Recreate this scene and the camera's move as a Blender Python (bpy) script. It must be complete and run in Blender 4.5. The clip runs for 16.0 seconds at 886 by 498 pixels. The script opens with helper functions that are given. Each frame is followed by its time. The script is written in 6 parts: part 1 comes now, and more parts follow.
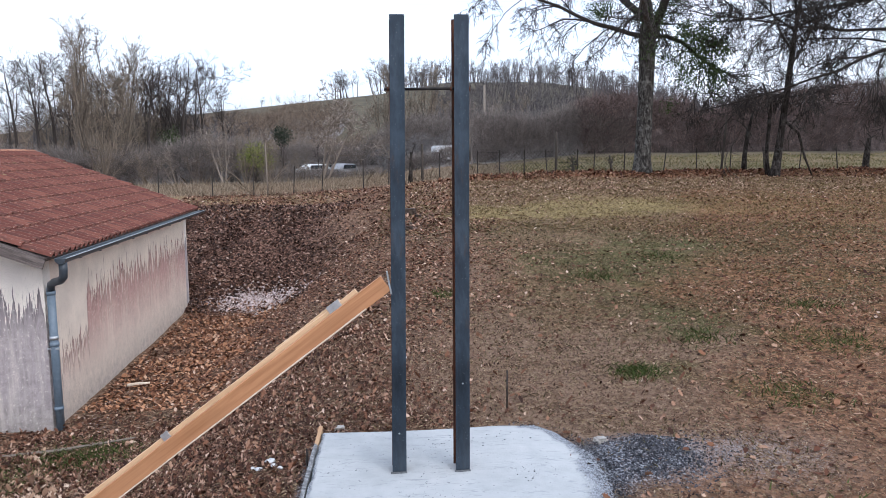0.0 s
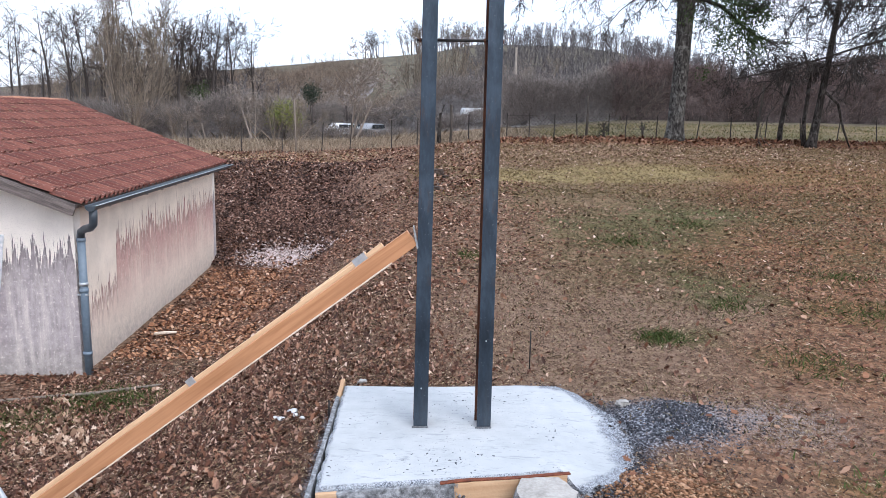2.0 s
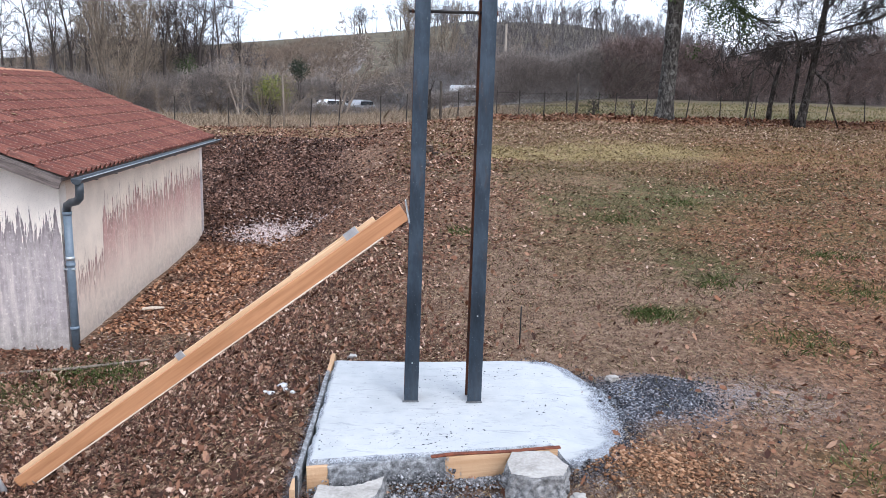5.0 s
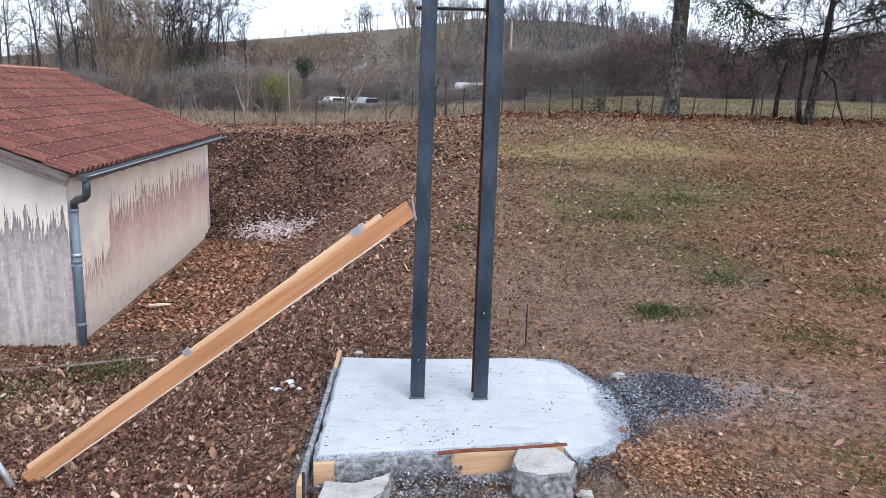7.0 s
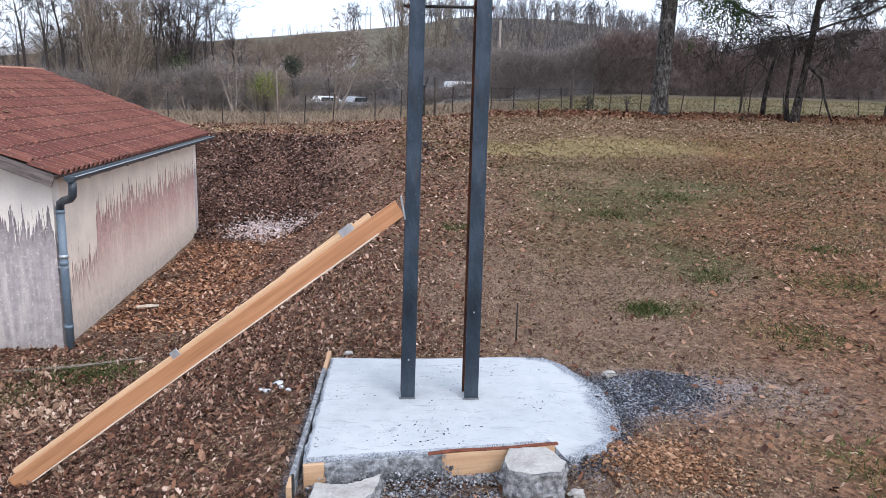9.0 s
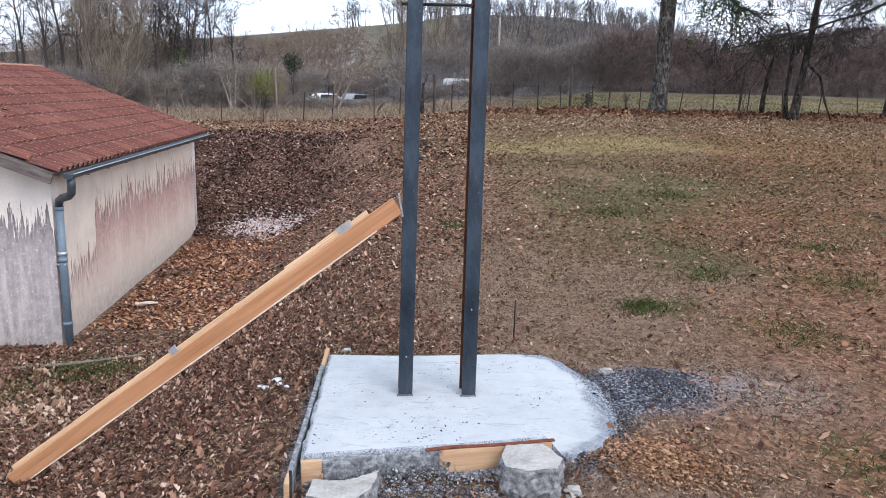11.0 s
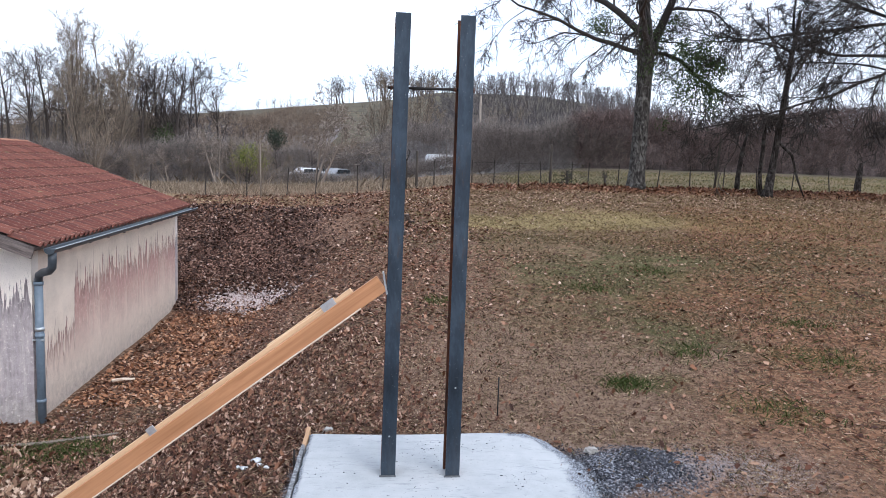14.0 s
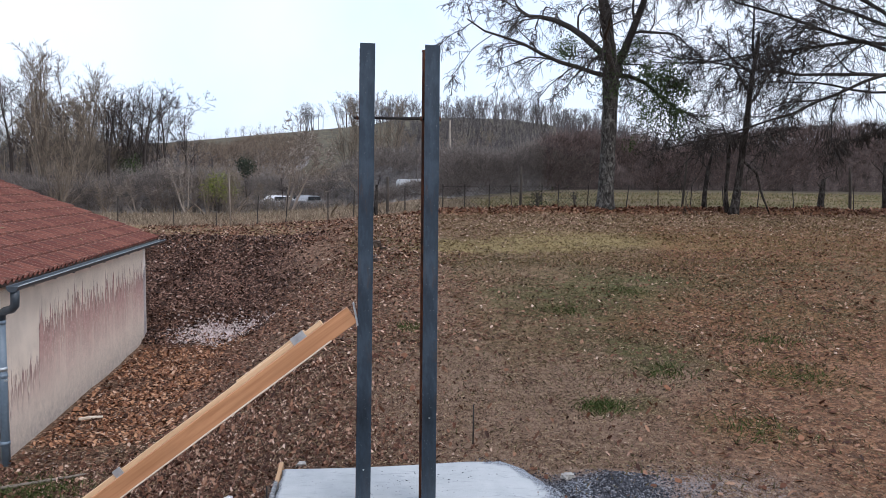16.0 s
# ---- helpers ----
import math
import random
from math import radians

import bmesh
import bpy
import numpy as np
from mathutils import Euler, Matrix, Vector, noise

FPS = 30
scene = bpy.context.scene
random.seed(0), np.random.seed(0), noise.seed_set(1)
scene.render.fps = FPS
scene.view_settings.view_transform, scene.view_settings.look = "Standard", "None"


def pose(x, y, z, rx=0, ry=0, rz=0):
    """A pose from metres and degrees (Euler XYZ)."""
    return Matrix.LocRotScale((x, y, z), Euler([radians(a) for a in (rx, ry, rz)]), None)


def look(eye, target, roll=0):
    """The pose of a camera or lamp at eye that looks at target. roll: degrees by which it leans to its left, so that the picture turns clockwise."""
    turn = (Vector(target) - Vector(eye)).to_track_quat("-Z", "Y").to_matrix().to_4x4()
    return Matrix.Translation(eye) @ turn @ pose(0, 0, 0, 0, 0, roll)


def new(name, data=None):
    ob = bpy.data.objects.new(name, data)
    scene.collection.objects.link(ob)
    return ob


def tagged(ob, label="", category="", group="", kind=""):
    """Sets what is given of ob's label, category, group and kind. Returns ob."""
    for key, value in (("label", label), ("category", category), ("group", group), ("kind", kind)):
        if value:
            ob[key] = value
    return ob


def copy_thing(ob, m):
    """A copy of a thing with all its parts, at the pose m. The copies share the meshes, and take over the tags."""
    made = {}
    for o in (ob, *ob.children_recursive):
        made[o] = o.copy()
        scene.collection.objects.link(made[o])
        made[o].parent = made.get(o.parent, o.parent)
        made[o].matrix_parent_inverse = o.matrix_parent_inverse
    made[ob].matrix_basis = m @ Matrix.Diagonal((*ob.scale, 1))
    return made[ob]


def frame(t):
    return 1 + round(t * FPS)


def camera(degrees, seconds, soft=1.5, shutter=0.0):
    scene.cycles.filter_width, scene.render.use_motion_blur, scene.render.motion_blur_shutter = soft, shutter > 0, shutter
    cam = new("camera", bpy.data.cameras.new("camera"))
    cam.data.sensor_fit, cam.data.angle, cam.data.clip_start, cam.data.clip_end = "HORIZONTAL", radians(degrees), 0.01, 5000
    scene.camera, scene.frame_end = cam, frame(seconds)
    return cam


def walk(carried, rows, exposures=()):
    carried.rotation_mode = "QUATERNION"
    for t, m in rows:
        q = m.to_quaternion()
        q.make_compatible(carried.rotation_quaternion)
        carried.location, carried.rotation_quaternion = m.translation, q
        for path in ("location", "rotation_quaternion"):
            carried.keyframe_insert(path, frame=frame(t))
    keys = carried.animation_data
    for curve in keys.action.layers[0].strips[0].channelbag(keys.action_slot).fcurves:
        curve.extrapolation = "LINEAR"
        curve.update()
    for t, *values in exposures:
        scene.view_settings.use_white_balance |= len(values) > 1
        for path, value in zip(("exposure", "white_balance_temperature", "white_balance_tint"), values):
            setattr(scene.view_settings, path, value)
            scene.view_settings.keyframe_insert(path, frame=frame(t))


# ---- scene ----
cam = camera(60.0, 16.0, soft=0.5)
PATH = [
    (0, (0.05, -0.058, 2.179), (0.095, 1.926, 1.928), -0.4),
    (0.5, (0.051, -0.097, 2.183), (0.028, 1.892, 1.977), 0.6),
    (1, (0.041, -0.032, 2.173), (0.023, 1.953, 1.926), 0.9),
    (1.5, (0.04, -0.032, 2.149), (0.017, 1.942, 1.826), 0.3),
    (2, (0.037, -0.015, 2.121), (0.017, 1.955, 1.776), 1.2),
    (2.5, (0.041, -0.004, 2.126), (0.059, 1.966, 1.783), 1.1),
    (3, (0.021, -0.009, 2.129), (-0.003, 1.965, 1.806), 0.9),
    (3.5, (0.029, -0.008, 2.123), (0.022, 1.966, 1.804), 0.7),
    (4, (0.026, -0.012, 2.109), (0.031, 1.957, 1.757), 1.0),
    (4.5, (0.019, 0.006, 2.094), (0.037, 1.967, 1.698), 1.6),
    (7, (0.002, 0.004, 2.089), (0.002, 1.963, 1.682), 1.7),
    (7.5, (0.01, -0.002, 2.084), (0.026, 1.954, 1.669), 1.3),
    (8, (0.0, 0.011, 2.086), (0.019, 1.969, 1.68), 1.3),
    (8.5, (0.0, 0.026, 2.092), (0.006, 1.987, 1.698), 1.3),
    (9, (0.006, 0.028, 2.086), (0.032, 1.986, 1.677), 1.5),
    (11.5, (0.017, 0.01, 2.091), (0.046, 1.965, 1.671), 1.6),
    (12, (-0.002, 0.017, 2.088), (0.02, 1.968, 1.648), 1.9),
    (12.5, (0.006, 0.015, 2.084), (0.007, 1.964, 1.634), 1.4),
    (13, (-0.001, 0.003, 2.088), (-0.001, 1.953, 1.646), 1.5),
    (13.5, (-0.001, 0.018, 2.1), (0.034, 1.992, 1.783), 1.7),
    (14, (-0.001, -0.011, 2.123), (0.07, 1.975, 1.897), 1.9),
    (14.5, (0.007, -0.004, 2.138), (0.186, 1.978, 1.946), 1.8),
    (15, (0.027, 0.027, 2.138), (0.256, 2.001, 1.913), 2.0),
    (15.5, (0.028, 0.014, 2.15), (0.2, 1.998, 1.963), 1.1),
    (16, (0.021, 0.014, 2.153), (0.161, 2.002, 1.99), 0.6),
]
EXPOSURES = [(0.0, 0.18, 5800, 12), (0.5, 0.08, 5800, 12), (1.0, 0.12, 5800, 12), (1.5, 0.43, 5800, 12), (4.0, 0.55, 5800, 12), (9.0, 0.4, 5800, 12), (13.0, 0.43, 5800, 12), (13.7, 0.32, 5800, 12), (14.0, 0.28, 5800, 12), (14.5, 0.04, 5850, 12), (15.0, 0.02, 5850, 12), (15.5, 0.09, 5850, 12), (16.0, -0.04, 5850, 12)]
walk(cam, [(t, look(eye, target, roll)) for t, eye, target, roll in PATH], EXPOSURES)

# ---- world and light: a bright overcast winter sky ----
world = bpy.data.worlds.new("overcast_sky")
scene.world = world
world.use_nodes = True
wn, wl = world.node_tree.nodes, world.node_tree.links
wn.clear()
sky = wn.new("ShaderNodeTexSky")
sky.sky_type, sky.sun_disc = "NISHITA", False
sky.sun_elevation, sky.sun_rotation = radians(46), radians(144)
sky.air_density, sky.dust_density, sky.ozone_density = 1.0, 4.0, 1.0
sky_bg = wn.new("ShaderNodeBackground")
sky_bg.inputs["Strength"].default_value = 0.06
cloud_coord = wn.new("ShaderNodeTexCoord")
cloud_noise = wn.new("ShaderNodeTexNoise")
cloud_noise.inputs["Scale"].default_value = 2.2
cloud_noise.inputs["Detail"].default_value = 5
cloud_ramp = wn.new("ShaderNodeValToRGB")
cloud_ramp.color_ramp.elements[0].position = 0.3
cloud_ramp.color_ramp.elements[0].color = (0.78, 0.86, 0.97, 1)
cloud_ramp.color_ramp.elements[1].position = 0.6
cloud_ramp.color_ramp.elements[1].color = (1.0, 1.0, 1.0, 1)
cloud_bg = wn.new("ShaderNodeBackground")
cloud_bg.inputs["Strength"].default_value = 0.98
sky_sum = wn.new("ShaderNodeAddShader")
sky_out = wn.new("ShaderNodeOutputWorld")
wl.new(sky.outputs[0], sky_bg.inputs[0])
wl.new(cloud_coord.outputs["Generated"], cloud_noise.inputs["Vector"])
wl.new(cloud_noise.outputs[0], cloud_ramp.inputs[0])
wl.new(cloud_ramp.outputs[0], cloud_bg.inputs[0])
wl.new(sky_bg.outputs[0], sky_sum.inputs[0])
wl.new(cloud_bg.outputs[0], sky_sum.inputs[1])
wl.new(sky_sum.outputs[0], sky_out.inputs[0])

sun_lamp = bpy.data.lights.new("sun", "SUN")
sun_lamp.energy, sun_lamp.angle, sun_lamp.color = 0.8, radians(25), (1.0, 0.96, 0.9)
sun = new("sun", sun_lamp)
sun.matrix_world = look((5, -3, 9), (0, 4, 0))


# ---- materials ----
class Nodes:
    """A small writer of node materials."""

    def __init__(self, name, rough=0.8, metal=0.0, spec=0.3):
        self.mat = bpy.data.materials.new(name)
        self.mat.use_nodes = True
        self.tree = self.mat.node_tree
        self.bsdf = self.tree.nodes["Principled BSDF"]
        self.bsdf.inputs["Roughness"].default_value = rough
        self.bsdf.inputs["Metallic"].default_value = metal
        self.bsdf.inputs["Specular IOR Level"].default_value = spec
        self.coord = self.tree.nodes.new("ShaderNodeTexCoord").outputs["Object"]

    def put(self, value, socket):
        if isinstance(value, (int, float)):
            socket.default_value = value
        elif isinstance(value, tuple):
            socket.default_value = (*value, 1) if len(value) == 3 and socket.type == "RGBA" else value
        else:
            self.tree.links.new(value, socket)

    def scaled(self, sx, sy, sz):
        n = self.tree.nodes.new("ShaderNodeMapping")
        n.inputs["Scale"].default_value = (sx, sy, sz)
        self.tree.links.new(self.coord, n.inputs[0])
        return n.outputs[0]

    def noise(self, scale, detail=4, rough=0.55, vec=None, distort=0.0):
        n = self.tree.nodes.new("ShaderNodeTexNoise")
        self.put(vec or self.coord, n.inputs["Vector"])
        n.inputs["Scale"].default_value, n.inputs["Detail"].default_value = scale, detail
        n.inputs["Roughness"].default_value, n.inputs["Distortion"].default_value = rough, distort
        return n.outputs[0]

    def cells(self, scale, vec=None, feature="F1", out="Color"):
        n = self.tree.nodes.new("ShaderNodeTexVoronoi")
        n.feature = feature
        self.put(vec or self.coord, n.inputs["Vector"])
        n.inputs["Scale"].default_value = scale
        return n.outputs[out]

    def attr(self, name):
        n = self.tree.nodes.new("ShaderNodeAttribute")
        n.attribute_name = name
        return n.outputs["Fac"]

    def math(self, op, a, b=0.0, c=0.0, clamp=False):
        n = self.tree.nodes.new("ShaderNodeMath")
        n.operation, n.use_clamp = op, clamp
        for v, s in zip((a, b, c), n.inputs):
            self.put(v, s)
        return n.outputs[0]

    def step(self, value, lo, hi, a=0.0, b=1.0):
        n = self.tree.nodes.new("ShaderNodeMapRange")
        n.interpolation_type = "SMOOTHSTEP"
        for v, s in zip((value, lo, hi, a, b), n.inputs):
            self.put(v, s)
        return n.outputs[0]

    def mix(self, fac, a, b, blend="MIX"):
        n = self.tree.nodes.new("ShaderNodeMix")
        n.data_type, n.blend_type = "RGBA", blend
        self.put(fac, n.inputs[0])
        self.put(a, n.inputs[6])
        self.put(b, n.inputs[7])
        return n.outputs[2]

    def ramp(self, fac, *stops):
        n = self.tree.nodes.new("ShaderNodeValToRGB")
        e = n.color_ramp.elements
        while len(e) < len(stops):
            e.new(0.5)
        for el, (p, c) in zip(e, stops):
            el.position, el.color = p, (*c, 1)
        self.put(fac, n.inputs[0])
        return n.outputs[0]

    def island(self):
        return self.tree.nodes.new("ShaderNodeNewGeometry").outputs["Random Per Island"]

    def object_random(self):
        return self.tree.nodes.new("ShaderNodeObjectInfo").outputs["Random"]

    def axes(self, vec=None):
        n = self.tree.nodes.new("ShaderNodeSeparateXYZ")
        self.put(vec or self.coord, n.inputs[0])
        return n.outputs

    def bump(self, height, strength=0.5, distance=0.01):
        n = self.tree.nodes.new("ShaderNodeBump")
        n.inputs["Strength"].default_value, n.inputs["Distance"].default_value = strength, distance
        self.put(height, n.inputs["Height"])
        self.tree.links.new(n.outputs[0], self.bsdf.inputs["Normal"])

    def color(self, value):
        self.put(value, self.bsdf.inputs["Base Color"])
        return self

    def rough(self, value):
        self.put(value, self.bsdf.inputs["Roughness"])
        return self


def simple(name, dark, light, scale=8.0, rough=0.8, metal=0.0, bump=0.3, dist=0.004, stretch=None, spec=0.3):
    """Two tones broken up at two scales, with a fine relief."""
    n = Nodes(name, rough, metal, spec)
    vec = n.scaled(*stretch) if stretch else None
    big, small = n.noise(scale, 5, vec=vec), n.noise(scale * 7, 4, vec=vec)
    both = n.math("ADD", n.math("MULTIPLY", big, 0.6), n.math("MULTIPLY", small, 0.4))
    n.color(n.ramp(both, (0.36, dark), (0.64, light)))
    n.bump(both, bump, dist)
    return n.mat


def ground_material():
    n = Nodes("ground_litter", 0.95, spec=0.1)
    grass, straw, dark_litter = n.attr("grass"), n.attr("straw"), n.attr("dark_litter")
    dust, green, scrub, berm, litter = n.attr("dust"), n.attr("green"), n.attr("scrub"), n.attr("berm"), n.attr("litter")
    big, mid, fine = n.noise(0.45, 5), n.noise(2.6, 6), n.noise(30, 6, 0.65, None, 1.5)
    thatch = n.noise(55, 6, 0.7, n.scaled(1, 1, 1), 3.0)
    leafy = n.cells(30, n.scaled(1, 1, 0.5))
    leaf_value = n.axes(leafy)[0]
    soil = n.ramp(mid, (0.3, (0.055, 0.034, 0.022)), (0.55, (0.11, 0.07, 0.045)), (0.75, (0.17, 0.115, 0.07)))
    leaves = n.ramp(leaf_value, (0.0, (0.04, 0.025, 0.02)), (0.35, (0.13, 0.07, 0.042)), (0.7, (0.25, 0.14, 0.085)), (1.0, (0.48, 0.34, 0.25)))
    clump = n.noise(11, 9, 0.82, n.scaled(0.8, 1.0, 1.0), 0.5)
    earth = n.ramp(n.math("ADD", n.math("MULTIPLY", thatch, 0.5), n.math("MULTIPLY", clump, 0.5)), (0.37, (0.05, 0.031, 0.022)), (0.5, (0.24, 0.158, 0.109)), (0.64, (0.5, 0.38, 0.28)))
    col = n.mix(n.math("MULTIPLY", n.step(n.math("ADD", mid, n.math("MULTIPLY", fine, 0.5)), 0.5, 0.85, 0.2, 0.85), litter), n.mix(n.math("MULTIPLY", litter, 0.5), earth, soil), leaves)
    # Darker leaf tone; on the bank it carries the slope's shade as colour.
    dark_leaves = n.ramp(n.math("ADD", n.math("MULTIPLY", leaf_value, 0.5), n.math("MULTIPLY", fine, 0.5)), (0.25, (0.026, 0.014, 0.011)), (0.5, (0.09, 0.046, 0.034)), (0.75, (0.32, 0.19, 0.145)))
    col = n.mix(n.math("MULTIPLY", dark_litter, 0.85), col, dark_leaves)
    turf = n.ramp(n.math("ADD", n.math("MULTIPLY", clump, 0.65), n.math("MULTIPLY", thatch, 0.35)), (0.36, (0.05, 0.033, 0.018)), (0.5, (0.17, 0.115, 0.063)), (0.64, (0.36, 0.255, 0.15)))
    col = n.mix(n.step(n.math("ADD", grass, n.math("MULTIPLY", n.math("SUBTRACT", mid, 0.5), 1.2)), 0.3, 0.75, 0, 0.85), col, turf)
    olive = n.ramp(fine, (0.3, (0.035, 0.05, 0.012)), (0.7, (0.09, 0.105, 0.035)))
    col = n.mix(n.math("MULTIPLY", n.step(n.math("ADD", big, n.math("MULTIPLY", mid, 0.6)), 0.88, 1.1), n.math("MULTIPLY", grass, 0.55)), col, olive)
    moss = n.ramp(n.math("ADD", n.math("MULTIPLY", clump, 0.6), n.math("MULTIPLY", fine, 0.4)), (0.38, (0.035, 0.04, 0.014)), (0.5, (0.095, 0.098, 0.038)), (0.64, (0.23, 0.205, 0.1)))
    col = n.mix(n.step(n.math("ADD", n.attr("olive"), n.math("MULTIPLY", n.math("SUBTRACT", mid, 0.5), 1.1)), 0.25, 0.7, 0, 0.9), col, moss)
    dry = n.ramp(clump, (0.36, (0.14, 0.105, 0.042)), (0.62, (0.42, 0.335, 0.155)))
    col = n.mix(n.step(n.math("ADD", straw, n.math("MULTIPLY", n.math("SUBTRACT", mid, 0.5), 1.0)), 0.25, 0.8, 0, 0.85), col, dry)
    rust = n.ramp(n.math("ADD", n.math("MULTIPLY", leaf_value, 0.5), n.math("MULTIPLY", clump, 0.5)), (0.25, (0.062, 0.025, 0.014)), (0.5, (0.21, 0.094, 0.046)), (0.75, (0.4, 0.21, 0.115)))
    col = n.mix(n.math("MULTIPLY", berm, n.step(clump, 0.35, 0.6, 0.45, 0.95)), col, rust)
    meadow = n.ramp(n.noise(1.2, 6), (0.35, (0.115, 0.11, 0.052)), (0.65, (0.23, 0.2, 0.112)))
    col = n.mix(green, col, meadow)
    brush = n.ramp(n.noise(0.35, 6, 0.7), (0.35, (0.06, 0.055, 0.042)), (0.65, (0.15, 0.13, 0.09)))
    col = n.mix(scrub, col, brush)
    grit = n.ramp(n.axes(n.cells(90))[1], (0.1, (0.035, 0.038, 0.046)), (0.6, (0.12, 0.127, 0.15)), (0.95, (0.4, 0.42, 0.46)))
    col = n.mix(n.step(n.math("ADD", dust, n.math("MULTIPLY", n.math("SUBTRACT", fine, 0.5), 0.8)), 0.25, 0.8), col, grit)
    col = n.mix(n.math("MULTIPLY", n.attr("ash"), n.step(clump, 0.35, 0.55)), col, n.ramp(thatch, (0.4, (0.07, 0.063, 0.06)), (0.6, (0.26, 0.24, 0.23))))
    col = n.mix(n.step(n.math("ADD", n.attr("clay"), n.math("MULTIPLY", n.math("SUBTRACT", fine, 0.5), 0.9)), 0.3, 0.7), col, n.ramp(clump, (0.35, (0.13, 0.075, 0.045)), (0.65, (0.42, 0.26, 0.16))))
    powder = n.attr("powder")
    col = n.mix(n.step(n.math("ADD", powder, n.math("MULTIPLY", n.math("SUBTRACT", thatch, 0.5), 1.6)), 0.35, 0.8, 0, 0.9), col, (0.5, 0.53, 0.57))
    n.color(col)
    n.bump(n.math("ADD", n.math("MULTIPLY", leaf_value, 0.4), n.math("ADD", fine, thatch)), 0.8, 0.02)
    return n.mat


def leaf_material(name, *stops):
    n = Nodes(name, 0.75, spec=0.2)
    col = n.ramp(n.island(), *stops)
    n.color(n.mix(n.noise(60, 3), col, (0.5, 0.42, 0.36), "MULTIPLY"))
    return n.mat


def wall_material(name, base, drip, wash, edge_mid, edge_amp, start, fade_lo, fade_hi, least):
    """Roughcast with dark drip streaks that run down from an uneven upper edge into a paler wash."""
    n = Nodes(name, 0.92, spec=0.15)
    x, y, z = n.axes()
    along = n.math("ADD", x, y)
    flat = n.tree.nodes.new("ShaderNodeCombineXYZ")
    n.put(along, flat.inputs[0])
    n.put(n.math("MULTIPLY", z, 0.07), flat.inputs[1])
    streak, streak_fine, wide = n.noise(13.0, 3, 0.6, flat.outputs[0]), n.noise(42.0, 2, 0.6, flat.outputs[0]), n.noise(1.1, 2, 0.5, flat.outputs[0])
    ragged = n.math("SUBTRACT", n.math("ADD", n.math("MULTIPLY", streak, 0.65), n.math("MULTIPLY", streak_fine, 0.45)), 0.55)
    edge = n.math("ADD", edge_mid, n.math("MULTIPLY", ragged, edge_amp))
    edge = n.math("ADD", edge, n.math("MULTIPLY", n.math("SUBTRACT", wide, 0.5), 0.45))
    edge = n.math("SUBTRACT", edge, n.step(along, start - 0.1, start + 0.04, 0.62, 0.0))
    depth = n.math("SUBTRACT", edge, z)
    below = n.step(depth, 0.0, 0.045)
    body = n.math("MULTIPLY", below, n.step(z, fade_lo, fade_hi, least, 1.0))
    body = n.math("MULTIPLY", body, n.step(n.math("ADD", n.math("MULTIPLY", streak, 0.55), n.math("MULTIPLY", wide, 0.5)), 0.36, 0.58, 0.45, 0.95))
    rim = n.math("MULTIPLY", n.math("MULTIPLY", below, n.step(depth, 0.04, 0.42, 1.0, 0.0)), n.step(streak_fine, 0.42, 0.58, 0.15, 0.95))
    grain, blotch, patch = n.noise(85, 4), n.noise(2.5, 5), n.noise(9, 5, 0.7)
    col = n.mix(n.step(blotch, 0.3, 0.7), base, tuple(v * 0.84 for v in base))
    washed = n.ramp(patch, (0.32, tuple(v * 0.78 for v in wash)), (0.68, tuple(min(1, v * 1.25) for v in wash)))
    col = n.mix(body, col, washed)
    col = n.mix(rim, col, drip)
    grime = n.math("MULTIPLY", n.step(n.math("ADD", z, n.math("MULTIPLY", n.math("ADD", blotch, patch), 0.6)), -0.75, 0.1, 1.0, 0.0), 0.7)
    col = n.mix(grime, col, n.ramp(patch, (0.35, (0.22, 0.205, 0.185)), (0.65, (0.42, 0.385, 0.345))))
    col = n.mix(n.math("MULTIPLY", n.step(n.noise(26, 4, 0.7), 0.57, 0.64), 0.5), col, tuple(min(1, v * 1.02) for v in base))
    col = n.mix(n.math("MULTIPLY", n.step(grain, 0.36, 0.44, 1.0, 0.0), 0.4), col, tuple(v * 0.5 for v in wash))
    n.color(col)
    n.bump(n.math("ADD", grain, n.math("MULTIPLY", patch, 0.6)), 0.6, 0.008)
    return n.mat


def tile_material():
    n = Nodes("clay_tile", 0.85, spec=0.2)
    r = n.object_random()
    col = n.ramp(r, (0.0, (0.125, 0.044, 0.034)), (0.6, (0.16, 0.06, 0.045)), (1.0, (0.195, 0.077, 0.056)))
    col = n.mix(n.step(n.noise(9, 5, 0.65, n.scaled(0.6, 2.2, 1)), 0.48, 0.7, 0, 0.75), col, (0.085, 0.045, 0.038))
    col = n.mix(n.step(n.noise(30, 5, 0.7, n.scaled(0.5, 1.6, 1)), 0.54, 0.66, 0, 0.6), col, (0.46, 0.27, 0.19))
    col = n.mix(n.step(n.noise(55, 4, 0.7), 0.63, 0.7, 0, 0.7), col, (0.62, 0.52, 0.45))
    n.color(col)
    n.bump(n.noise(50, 4), 0.5, 0.005)
    return n.mat


def wood_material(name, dark, light, grain=22.0):
    n = Nodes(name, 0.65, spec=0.3)
    vec = n.scaled(0.6, grain * 0.5, grain * 0.5)
    rings = n.noise(2.0, 5, 0.6, vec, 0.6)
    knots = n.cells(2.4, n.scaled(1.0, 3.2, 3.2), out="Distance")
    col = n.ramp(rings, (0.3, dark), (0.7, light))
    col = n.mix(n.step(knots, 0.09, 0.15, 0.85, 0.0), col, tuple(v * 0.3 for v in dark))
    col = n.mix(n.step(n.noise(3.0, 4), 0.5, 0.8, 0, 0.35), col, tuple(v * 0.6 for v in light))
    n.color(col)
    n.bump(rings, 0.3, 0.003)
    return n.mat


